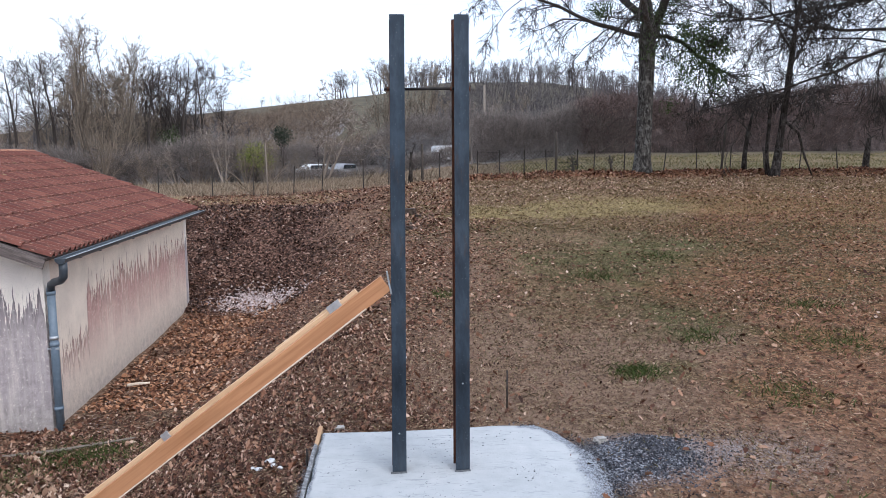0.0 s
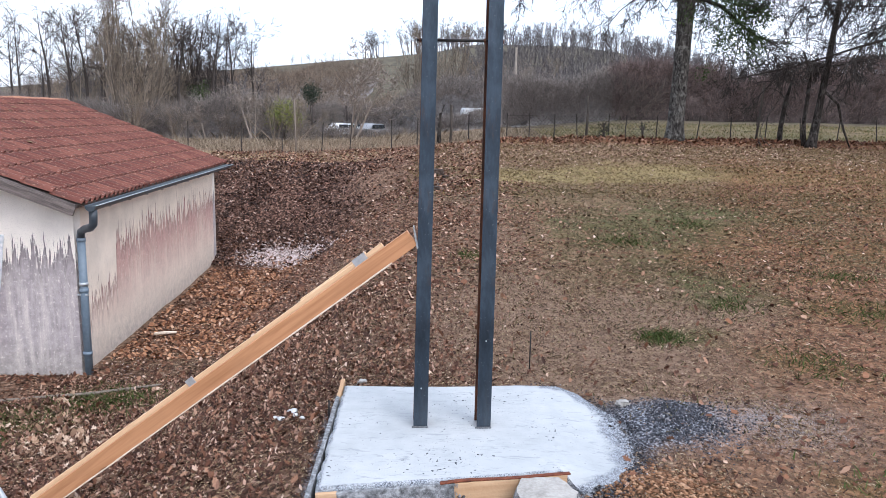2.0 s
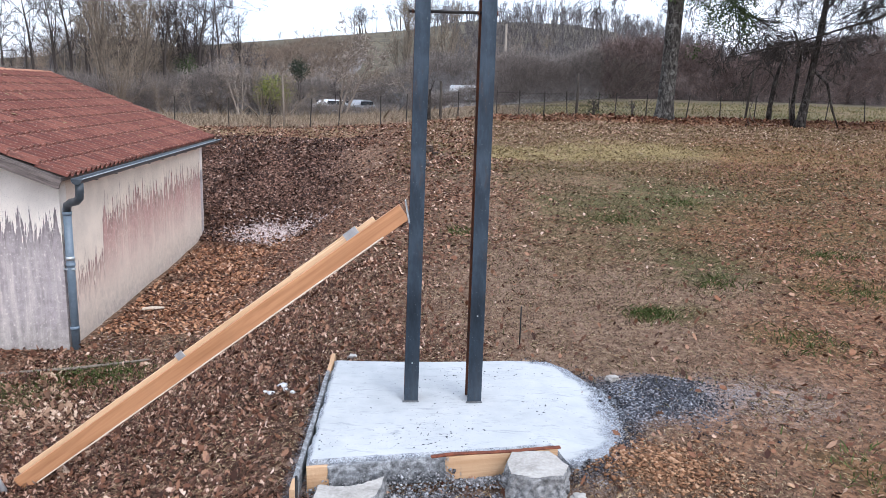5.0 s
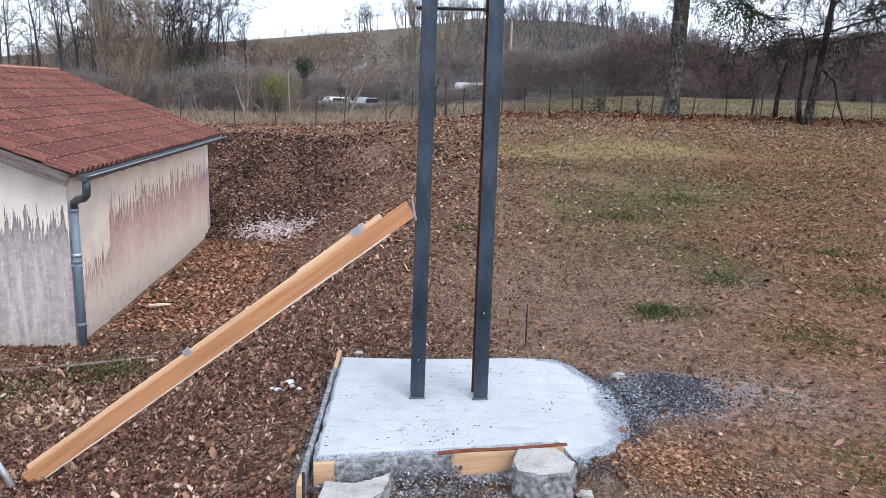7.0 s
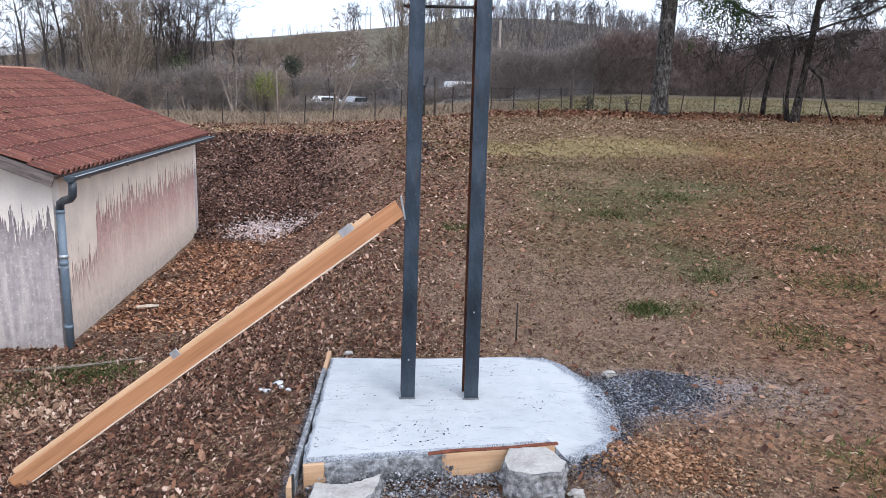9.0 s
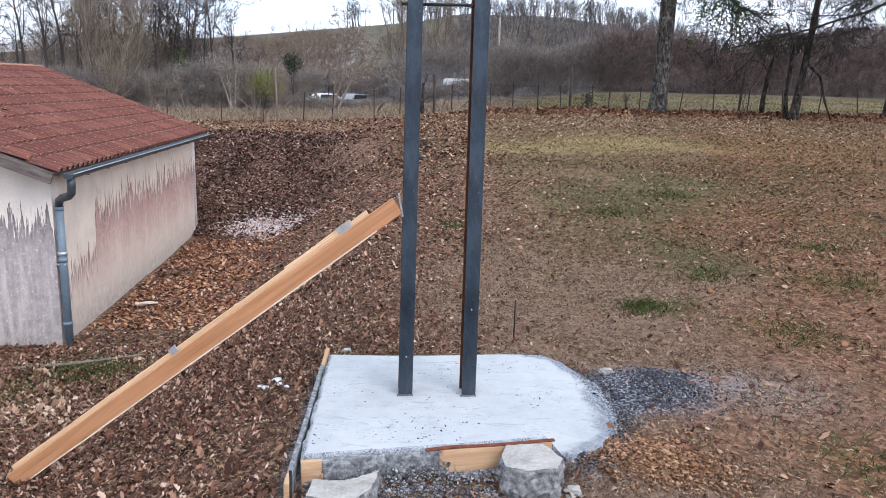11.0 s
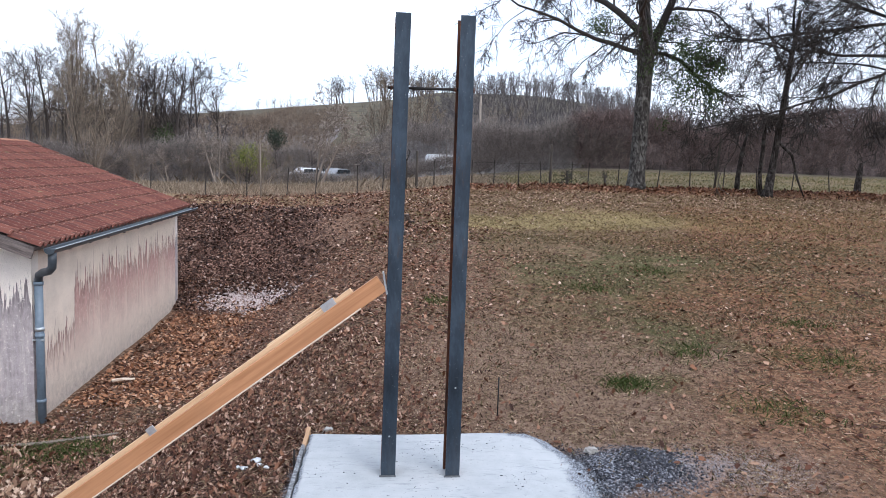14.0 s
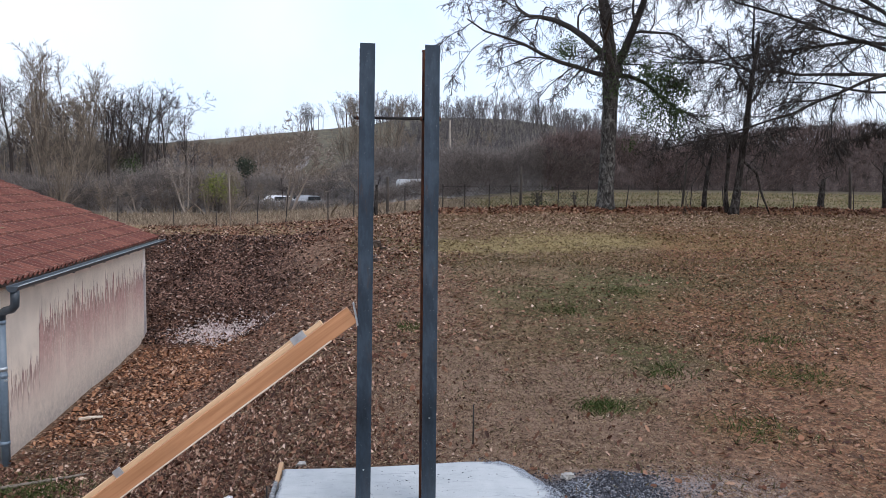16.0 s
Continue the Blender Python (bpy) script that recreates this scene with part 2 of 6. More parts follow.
def concrete_material():
    n = Nodes("fresh_concrete", 0.85, spec=0.25)
    big, mid, fine = n.noise(1.6, 5), n.noise(9, 5), n.noise(80, 4)
    col = n.ramp(n.math("ADD", n.math("MULTIPLY", big, 0.6), n.math("MULTIPLY", mid, 0.4)), (0.3, (0.36, 0.38, 0.39)), (0.5, (0.43, 0.45, 0.46)), (0.7, (0.49, 0.505, 0.51)))
    swirl = n.noise(5.0, 6, 0.7, n.scaled(1.1, 5.0, 1), 1.2)
    col = n.mix(n.step(swirl, 0.55, 0.64, 0, 0.75), col, (0.3, 0.32, 0.34))
    pits = n.cells(26, out="Distance")
    col = n.mix(n.math("MULTIPLY", n.step(pits, 0.08, 0.2, 0.8, 0.0), n.step(mid, 0.52, 0.6)), col, (0.16, 0.165, 0.17))
    col = n.mix(n.step(fine, 0.66, 0.74, 0, 0.5), col, (0.25, 0.26, 0.27))
    edge = n.attr("edge")
    grit = n.ramp(n.axes(n.cells(190))[1], (0.1, (0.05, 0.055, 0.066)), (0.9, (0.4, 0.43, 0.47)))
    col = n.mix(n.step(n.math("ADD", edge, n.math("MULTIPLY", n.math("SUBTRACT", mid, 0.5), 1.1)), 0.35, 0.8), col, grit)
    n.color(col)
    n.bump(n.math("ADD", mid, n.math("MULTIPLY", fine, 0.5)), 0.45, 0.008)
    return n.mat


def steel_material():
    n = Nodes("mill_steel", 0.5, 0.35, 0.4)
    big, fine = n.noise(7, 6, 0.7, vec=n.scaled(1, 1, 0.3)), n.noise(90, 4)
    col = n.ramp(big, (0.32, (0.014, 0.022, 0.032)), (0.5, (0.03, 0.046, 0.066)), (0.68, (0.062, 0.088, 0.118)))
    col = n.mix(n.step(n.noise(16, 6, 0.7, vec=n.scaled(1, 1, 0.2)), 0.55, 0.72, 0, 0.55), col, (0.075, 0.045, 0.032))
    col = n.mix(n.step(n.noise(3.0, 4, vec=n.scaled(1, 1, 0.12)), 0.5, 0.66, 0, 0.4), col, (0.03, 0.026, 0.026))
    col = n.mix(n.step(fine, 0.66, 0.73, 0, 0.55), col, (0.25, 0.26, 0.27))
    n.color(col)
    n.rough(n.step(big, 0.3, 0.7, 0.38, 0.6))
    n.bump(fine, 0.15, 0.002)
    return n.mat


M_ground = ground_material()
M_leaf = leaf_material("dry_oak_leaf", (0.0, (0.045, 0.023, 0.017)), (0.35, (0.135, 0.06, 0.036)), (0.66, (0.25, 0.125, 0.075)), (0.9, (0.45, 0.27, 0.18)), (1.0, (0.78, 0.62, 0.5)))
# Leaf tones darkened to paint in the shade on the earth bank.
M_bank_shade_leaf = leaf_material("bank_shade_leaf", (0.0, (0.022, 0.013, 0.011)), (0.45, (0.065, 0.036, 0.028)), (0.75, (0.18, 0.1, 0.075)), (0.9, (0.38, 0.25, 0.2)), (1.0, (0.62, 0.5, 0.43)))
M_grass = leaf_material("winter_grass", (0.0, (0.065, 0.066, 0.028)), (0.4, (0.13, 0.118, 0.055)), (0.8, (0.24, 0.19, 0.105)), (1.0, (0.38, 0.3, 0.18)))
M_green_grass = leaf_material("green_grass", (0.0, (0.05, 0.08, 0.018)), (1.0, (0.12, 0.16, 0.045)))
M_meadow_grass = leaf_material("meadow_blade", (0.0, (0.13, 0.14, 0.055)), (0.6, (0.26, 0.235, 0.11)), (1.0, (0.42, 0.34, 0.2)))
M_straw = leaf_material("straw_grass", (0.0, (0.15, 0.11, 0.045)), (1.0, (0.38, 0.3, 0.15)))
M_dry_weed = leaf_material("dry_weed", (0.0, (0.12, 0.095, 0.07)), (0.5, (0.31, 0.255, 0.185)), (1.0, (0.6, 0.52, 0.4)))
M_fibre = leaf_material("dead_thatch", (0.0, (0.04, 0.024, 0.018)), (0.35, (0.14, 0.085, 0.055)), (0.65, (0.27, 0.185, 0.115)), (0.85, (0.39, 0.3, 0.175)), (1.0, (0.6, 0.49, 0.35)))
M_turf_fibre = leaf_material("turf_fibre", (0.0, (0.075, 0.058, 0.033)), (0.3, (0.15, 0.115, 0.062)), (0.6, (0.27, 0.2, 0.11)), (0.85, (0.4, 0.275, 0.165)), (1.0, (0.62, 0.5, 0.35)))
M_orange_leaf = leaf_material("orange_leaf", (0.0, (0.14, 0.06, 0.033)), (0.5, (0.4, 0.2, 0.11)), (0.85, (0.62, 0.36, 0.21)), (1.0, (0.75, 0.54, 0.4)))
M_shred = leaf_material("leaf_shred", (0.0, (0.035, 0.017, 0.013)), (0.4, (0.12, 0.055, 0.036)), (0.7, (0.27, 0.145, 0.1)), (0.9, (0.5, 0.33, 0.25)), (1.0, (0.74, 0.58, 0.48)))
M_pale_leaf = leaf_material("pale_tan_leaf", (0.0, (0.13, 0.075, 0.05)), (0.4, (0.3, 0.19, 0.125)), (0.8, (0.52, 0.37, 0.26)), (1.0, (0.78, 0.64, 0.52)))
M_rust_leaf = leaf_material("rust_leaf", (0.0, (0.05, 0.02, 0.014)), (0.4, (0.16, 0.068, 0.038)), (0.75, (0.3, 0.145, 0.08)), (1.0, (0.5, 0.33, 0.23)))
M_concrete = concrete_material()
M_steel = steel_material()
M_rust = simple("rusty_steel", (0.035, 0.022, 0.018), (0.16, 0.06, 0.03), 9, 0.75, 0.2, 0.3, 0.002, (1, 1, 0.3))
M_zinc = simple("galvanised_metal", (0.35, 0.38, 0.4), (0.55, 0.58, 0.6), 6, 0.45, 0.7)
M_pine = wood_material("fresh_pine", (0.34, 0.155, 0.068), (0.55, 0.285, 0.142))
M_pine_pale = wood_material("pale_pine", (0.55, 0.36, 0.2), (0.7, 0.5, 0.31))
M_pale_edge = simple("pale_sawn_edge", (0.58, 0.47, 0.36), (0.75, 0.66, 0.55), 14, 0.8)


def splashed_board(name, x0, x1, low):
    """Pale sawn wood with dried cement splashes between x0 and x1 along it."""
    n = Nodes(name, 0.85, spec=0.2)
    x, y, z = n.axes()
    rings = n.noise(2.0, 5, 0.6, n.scaled(0.6, 11, 11), 0.6)
    wood = n.ramp(rings, (0.3, (0.42, 0.25, 0.13)), (0.7, (0.62, 0.43, 0.27)))
    drip = n.noise(11, 6, 0.7, n.scaled(1.0, 1.0, 0.25))
    zone = n.math("MULTIPLY", n.step(x, x0 - 0.05, x0 + 0.1), n.step(x, x1 - 0.25, x1 + 0.1, 1.0, 0.0))
    mask = n.step(n.math("ADD", n.math("MULTIPLY", zone, 0.62), n.math("MULTIPLY", n.math("SUBTRACT", drip, 0.5), 1.1)), low, low + 0.06)
    cement = n.ramp(n.noise(24, 7, 0.75), (0.36, (0.07, 0.072, 0.075)), (0.5, (0.19, 0.197, 0.205)), (0.64, (0.4, 0.415, 0.43)))
    n.color(n.mix(mask, wood, cement))
    n.bump(n.math("ADD", n.math("MULTIPLY", mask, 1.5), n.noise(40, 4)), 0.7, 0.006)
    return n.mat


M_front_board = splashed_board("cemented_front_board", 0.1, 0.9, 0.3)
M_side_board = splashed_board("cemented_side_board", 0.1, 1.75, 0.27)
M_bark_strip = simple("red_bark", (0.06, 0.02, 0.014), (0.22, 0.07, 0.035), 14, 0.9, bump=0.8, dist=0.01)
M_damp_cement = simple("damp_cement", (0.035, 0.037, 0.04), (0.16, 0.167, 0.175), 16, 0.9, bump=0.9, dist=0.006)
M_cement_crumb = leaf_material("cement_crumb", (0.0, (0.1, 0.107, 0.12)), (0.5, (0.27, 0.285, 0.31)), (1.0, (0.55, 0.58, 0.62)))
M_rubble = simple("broken_concrete", (0.075, 0.076, 0.078), (0.4, 0.4, 0.4), 30, 0.95, bump=1.0, dist=0.02)
M_rubble_face = simple("weathered_concrete_face", (0.27, 0.255, 0.23), (0.46, 0.44, 0.41), 7, 0.9, bump=0.5, dist=0.005)
M_gravel = leaf_material("crushed_gravel", (0.0, (0.02, 0.023, 0.03)), (0.5, (0.062, 0.068, 0.088)), (0.85, (0.15, 0.163, 0.195)), (1.0, (0.45, 0.47, 0.51)))
M_clay = leaf_material("clay_clod", (0.0, (0.14, 0.07, 0.036)), (0.6, (0.36, 0.195, 0.107)), (1.0, (0.56, 0.37, 0.235)))
M_soil_crumb = leaf_material("soil_crumb", (0.0, (0.07, 0.045, 0.032)), (0.6, (0.26, 0.175, 0.12)), (1.0, (0.52, 0.42, 0.33)))
M_white = simple("white_scrap", (0.42, 0.44, 0.47), (0.76, 0.77, 0.78), 22, 0.7)
M_pebble = leaf_material("pale_pebble", (0.0, (0.5, 0.42, 0.41)), (1.0, (0.88, 0.8, 0.8)))
M_side_wall = wall_material("render_side", (0.82, 0.7, 0.58), (0.2, 0.115, 0.1), (0.47, 0.285, 0.25), 0.36, 2.3, 1.35, -0.95, 0.15, 0.0)
M_gable_wall = wall_material("render_gable", (0.86, 0.79, 0.71), (0.16, 0.137, 0.14), (0.345, 0.302, 0.308), 0.4, 1.9, -30.0, -1.6, -0.4, 0.92)
M_tile = tile_material()
M_ridge = simple("ridge_tile", (0.26, 0.1, 0.055), (0.46, 0.24, 0.14), 9, 0.85)
M_barge = simple("weathered_board", (0.05, 0.04, 0.037), (0.21, 0.175, 0.16), 5, 0.9, stretch=(0.3, 1, 4), bump=0.6)
M_gutter = simple("grey_gutter", (0.035, 0.045, 0.055), (0.06, 0.075, 0.09), 4, 0.35, spec=0.5)
M_pipe = simple("grey_downpipe", (0.11, 0.15, 0.19), (0.17, 0.22, 0.27), 4, 0.4, spec=0.5)


def bark_material(name, dark, mid, pale, lichen):
    """Furrowed bark with patches of lichen."""
    n = Nodes(name, 0.95, spec=0.1)
    furrow = n.noise(14, 6, 0.7, n.scaled(1, 1, 0.3), 0.6)
    patch = n.noise(6, 6, 0.7)
    col = n.ramp(furrow, (0.38, dark), (0.52, mid), (0.66, pale))
    n.color(n.mix(n.step(patch, 0.52, 0.62, 0, lichen), col, (0.26, 0.255, 0.235)))
    n.bump(n.math("ADD", furrow, n.math("MULTIPLY", patch, 0.3)), 1.0, 0.05)
    return n.mat


M_bark = bark_material("oak_bark", (0.015, 0.013, 0.012), (0.055, 0.05, 0.045), (0.15, 0.14, 0.125), 0.4)
M_dark_bark = bark_material("dark_bark", (0.012, 0.01, 0.009), (0.04, 0.034, 0.03), (0.1, 0.085, 0.075), 0.15)
M_twig = leaf_material("bare_twig", (0.0, (0.022, 0.02, 0.019)), (0.7, (0.06, 0.053, 0.048)), (1.0, (0.12, 0.105, 0.095)))
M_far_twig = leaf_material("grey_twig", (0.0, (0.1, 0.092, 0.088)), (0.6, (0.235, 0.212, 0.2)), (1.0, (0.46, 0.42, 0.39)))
M_tree_twig = leaf_material("dark_tree_twig", (0.0, (0.03, 0.025, 0.024)), (0.6, (0.075, 0.063, 0.058)), (1.0, (0.17, 0.145, 0.13)))
M_stem_twig = leaf_material("beige_tree_twig", (0.0, (0.1, 0.085, 0.07)), (0.6, (0.26, 0.22, 0.175)), (1.0, (0.5, 0.43, 0.34)))
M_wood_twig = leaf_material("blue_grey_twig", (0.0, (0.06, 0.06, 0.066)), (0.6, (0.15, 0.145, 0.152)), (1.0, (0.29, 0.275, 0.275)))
M_light_ivy = leaf_material("light_ivy_leaf", (0.0, (0.035, 0.06, 0.025)), (1.0, (0.11, 0.165, 0.06)))
M_dark_earth = simple("dark_earth", (0.03, 0.022, 0.018), (0.09, 0.065, 0.05), 9, 0.95, bump=0.9, dist=0.02)
M_dark_rod = simple("dark_threaded_steel", (0.012, 0.012, 0.013), (0.04, 0.036, 0.034), 20, 0.6, 0.4)
M_pale_twig = leaf_material("pale_twig", (0.0, (0.16, 0.14, 0.12)), (0.6, (0.33, 0.29, 0.25)), (1.0, (0.6, 0.55, 0.49)))
M_brown_twig = leaf_material("brown_twig", (0.0, (0.09, 0.07, 0.055)), (0.6, (0.21, 0.165, 0.125)), (1.0, (0.4, 0.32, 0.25)))
M_hedge = leaf_material("hedge_twig", (0.0, (0.055, 0.042, 0.04)), (0.6, (0.165, 0.122, 0.113)), (1.0, (0.36, 0.28, 0.26)))
# Core colours that paint the shade deep inside the brush.
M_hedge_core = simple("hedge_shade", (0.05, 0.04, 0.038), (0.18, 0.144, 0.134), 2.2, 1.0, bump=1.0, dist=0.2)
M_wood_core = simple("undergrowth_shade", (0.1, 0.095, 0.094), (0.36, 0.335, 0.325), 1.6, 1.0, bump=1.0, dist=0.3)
M_ivy = leaf_material("ivy_leaf", (0.0, (0.025, 0.045, 0.015)), (1.0, (0.09, 0.12, 0.045)))
M_conifer = leaf_material("dark_needles", (0.0, (0.016, 0.03, 0.018)), (1.0, (0.06, 0.085, 0.055)))
M_bamboo = leaf_material("bamboo_leaf", (0.0, (0.14, 0.19, 0.045)), (1.0, (0.42, 0.46, 0.14)))
M_post_wood = simple("grey_fence_wood", (0.035, 0.03, 0.025), (0.12, 0.1, 0.085), 6, 0.95, stretch=(1, 1, 0.2), bump=0.7)
M_wire = simple("fence_wire", (0.025, 0.022, 0.02), (0.06, 0.05, 0.045), 5, 0.8, 0.1)
M_paint_white = simple("white_car_paint", (0.6, 0.61, 0.63), (0.7, 0.71, 0.72), 2, 0.3, spec=0.5)
M_paint_dark = simple("grey_car_paint", (0.16, 0.17, 0.18), (0.3, 0.31, 0.33), 2, 0.3, spec=0.5)
M_glass = simple("car_glass", (0.02, 0.025, 0.03), (0.04, 0.045, 0.05), 2, 0.1, spec=0.6)
M_tyre = simple("tyre_rubber", (0.015, 0.015, 0.015), (0.03, 0.03, 0.03), 5, 0.9)
M_dark = simple("dark_recess", (0.02, 0.022, 0.025), (0.05, 0.05, 0.055), 5, 0.7)
M_lintel = simple("stained_lintel", (0.3, 0.17, 0.1), (0.42, 0.27, 0.18), 6, 0.85)


# ---- mesh helpers ----
rng = np.random.default_rng(7)


def mesh_from(name, verts, *faces):
    """A mesh from an array of corners and arrays of equal-sided faces."""
    me = bpy.data.meshes.new(name)
    verts = np.asarray(verts, np.float32).reshape(-1, 3)
    me.vertices.add(len(verts))
    me.vertices.foreach_set("co", verts.ravel())
    faces = [np.asarray(f, np.int32) for f in faces if len(f)]
    loops = np.concatenate([f.ravel() for f in faces])
    sizes = np.concatenate([np.full(len(f), f.shape[1], np.int32) for f in faces])
    starts = np.concatenate([[0], np.cumsum(sizes)[:-1]]).astype(np.int32)
    me.loops.add(len(loops))
    me.loops.foreach_set("vertex_index", loops)
    me.polygons.add(len(sizes))
    me.polygons.foreach_set("loop_start", starts)
    me.update(calc_edges=True)
    me.validate()
    return me


def thing(name, label, category, group="", kind="", m=None):
    ob = new(name)
    ob.empty_display_size = 0.1
    if m is not None:
        ob.matrix_world = m
    return tagged(ob, label, category, group, kind)


def part(name, bm, material, parent=None, label="", m=None, smooth=False):
    """Links a bmesh or a mesh as one object under a thing or a part."""
    if isinstance(bm, bpy.types.Mesh):
        me = bm
    else:
        me = bpy.data.meshes.new(name)
        bm.to_mesh(me)
        bm.free()
    if not me.materials:
        me.materials.append(material)
    if smooth:
        me.polygons.foreach_set("use_smooth", np.ones(len(me.polygons), bool))
    ob = new(name, me)
    ob.parent = parent
    if m is not None:
        ob.matrix_local = m
    if label:
        ob["label"] = label
    return ob


def box(x0, y0, z0, x1, y1, z1, bevel=0.0, bm=None):
    bm = bm or bmesh.new()
    made = bmesh.ops.create_cube(bm, size=1.0)["verts"]
    for v in made:
        v.co = Vector(((x0 + x1) / 2 + v.co.x * (x1 - x0), (y0 + y1) / 2 + v.co.y * (y1 - y0), (z0 + z1) / 2 + v.co.z * (z1 - z0)))
    if bevel:
        edges = list({e for v in made for e in v.link_edges})
        bmesh.ops.bevel(bm, geom=edges, offset=bevel, segments=2, affect="EDGES", profile=0.6)
    return bm


def tube(points, radii, sides=12, cap=True):
    """A bmesh tube along points."""
    bm = bmesh.new()
    pts = [Vector(p) for p in points]
    radii = [radii] * len(pts) if isinstance(radii, (int, float)) else radii
    rings, ref = [], None
    for i, p in enumerate(pts):
        d = (pts[min(i + 1, len(pts) - 1)] - pts[max(i - 1, 0)]).normalized()
        if ref is None:
            ref = d.orthogonal().normalized()
        ref = (ref - d * ref.dot(d)).normalized()
        side = d.cross(ref)
        rings.append([bm.verts.new(p + radii[i] * (math.cos(a) * ref + math.sin(a) * side)) for a in (2 * math.pi * k / sides for k in range(sides))])
    for a, b in zip(rings, rings[1:]):
        for k in range(sides):
            bm.faces.new((a[k], a[(k + 1) % sides], b[(k + 1) % sides], b[k]))
    if cap:
        bm.faces.new(rings[0][::-1])
        bm.faces.new(rings[-1])
    return bm


def sm(v, lo, hi):
    t = np.clip((np.asarray(v, float) - lo) / (hi - lo), 0, 1)
    return t * t * (3 - 2 * t)


def wave(x, y, size, seed=0):
    """Smooth value noise from 0 to 1 over the plan."""
    gx, gy = np.asarray(x, float) / size, np.asarray(y, float) / size
    ix, iy = np.floor(gx), np.floor(gy)
    fx, fy = sm(gx - ix, 0, 1), sm(gy - iy, 0, 1)

    def h(a, b):
        s = np.sin(a * 127.1 + b * 311.7 + seed * 74.7) * 43758.5453
        return s - np.floor(s)

    return (h(ix, iy) * (1 - fx) + h(ix + 1, iy) * fx) * (1 - fy) + (h(ix, iy + 1) * (1 - fx) + h(ix + 1, iy + 1) * fx) * fy


def fence_y(x):
    """The line of the fence on the plan."""
    return np.interp(x, [-30, -5, 2, 5, 30, 60], [23.0, 25.0, 27.0, 27.6, 27.6, 28.5])


def height(x, y):
    """The lie of the land: a rising field, a dug-out basin beside it with a bank, a flat and a hill."""
    x, y = np.asarray(x, float), np.asarray(y, float)
    wide = sm(y, 21, 32)
    s = sm(x, -3.4 * (1 - wide) - 9 * wide, -0.35 * (1 - wide) + 6 * wide)
    right = np.interp(y, [0, 4.0, 4.7, 5.3, 6.2, 12, 20, 27, 40, 70, 110], [-0.22, -0.19, -0.11, -0.055, -0.02, 0.37, 0.92, 1.31, 1.68, 1.2, 1.3])
    left = np.interp(y, [0, 4.5, 6, 8, 9, 15.3, 16.2, 17.5, 19.4, 20.6, 25, 35, 46, 60, 80, 110], [-0.6, -0.72, -0.85, -1.07, -1.13, -1.07, -0.95, -0.35, 0.45, 0.68, 0.8, 0.72, 0.32, -0.28, -0.3, 0.1])
    z = right * s + left * (1 - s)
    z = z + sm(y, 95, 260) * (22.1 + 0.108 * np.clip(x, -150, 8) - 9 * sm(x, 30, 95)) * (1 - 0.25 * sm(y, 300, 900))
    z = z + 0.4 * sm(x, 3, 10) * sm(y, 28, 40) * (1 - sm(y, 48, 70))
    berm = np.exp(-((y - fence_y(x) + 0.9) / 0.45) ** 2) * sm(x, 0.5, 3)
    z = z + berm * (0.08 + 0.16 * wave(x, y, 0.8, 5))
    gravel = np.exp(-(((x - 1.62) / 0.42) ** 2 + ((y - 5.25) / 0.36) ** 2))
    z = z + 0.1 * gravel * (0.7 + 0.6 * wave(x, y, 0.16, 64))
    z = z + 0.085 * np.exp(-(((x - 1.2) / 0.34) ** 2 + ((y - 4.38) / 0.26) ** 2))
    rough = 0.05 * (wave(x, y, 1.7, 1) - 0.5) + 0.028 * (wave(x, y, 0.45, 2) - 0.5) + 0.014 * (wave(x, y, 0.17, 3) - 0.5)
    near_slab = sm(np.hypot((x - 0.15) / 1.1, (y - 4.95) / 1.0), 1.0, 1.6)
    return z + rough * (0.25 + 0.75 * near_slab)


# ---- ground ----
def spread(lo, hi, step, grow, centre_lo, centre_hi):
    """Coordinates at an even step between the centre's ends, wider and wider outside."""
    out = list(np.arange(centre_lo, centre_hi, step))
    v, d = out[-1], step
    while v < hi:
        d = max(step, grow * abs(v - (centre_lo + centre_hi) / 2))
        v += d
        out.append(v)
    v = out[0]
    while v > lo:
        v -= max(step, grow * abs(v - (centre_lo + centre_hi) / 2))
        out.insert(0, v)
    return np.array(out)


gx = spread(-1500, 1500, 0.07, 0.03, -3.5, 3.5)
gy = spread(-60, 2500, 0.07, 0.02, 3.2, 7.5)
GX, GY = np.meshgrid(gx, gy)
ground_verts = np.stack([GX, GY, height(GX, GY)], -1).reshape(-1, 3)
rows, cols = GX.shape
corner = (np.arange(rows - 1)[:, None] * cols + np.arange(cols - 1)[None]).ravel()
ground_mesh = mesh_from("ground", ground_verts, np.stack([corner, corner + 1, corner + cols + 1, corner + cols], 1))
PX, PY = ground_verts[:, 0], ground_verts[:, 1]
beyond = sm(PY - fence_y(PX), 0.0, 0.8)


def straw_zone(x, y):
    """The yellow band across the field, ragged at both sides."""
    v = y + 2.2 * (wave(x, y, 2.0, 38) - 0.5) - 0.08 * (x - 4)
    return sm(v, 16.2, 17.6) * (1 - sm(v, 19.2, 21.2)) * sm(x, -0.6, 1.6) * (0.5 + 0.4 * (1 - sm(x, 6, 13))) * (0.65 + 0.35 * wave(x, y, 1.1, 50))


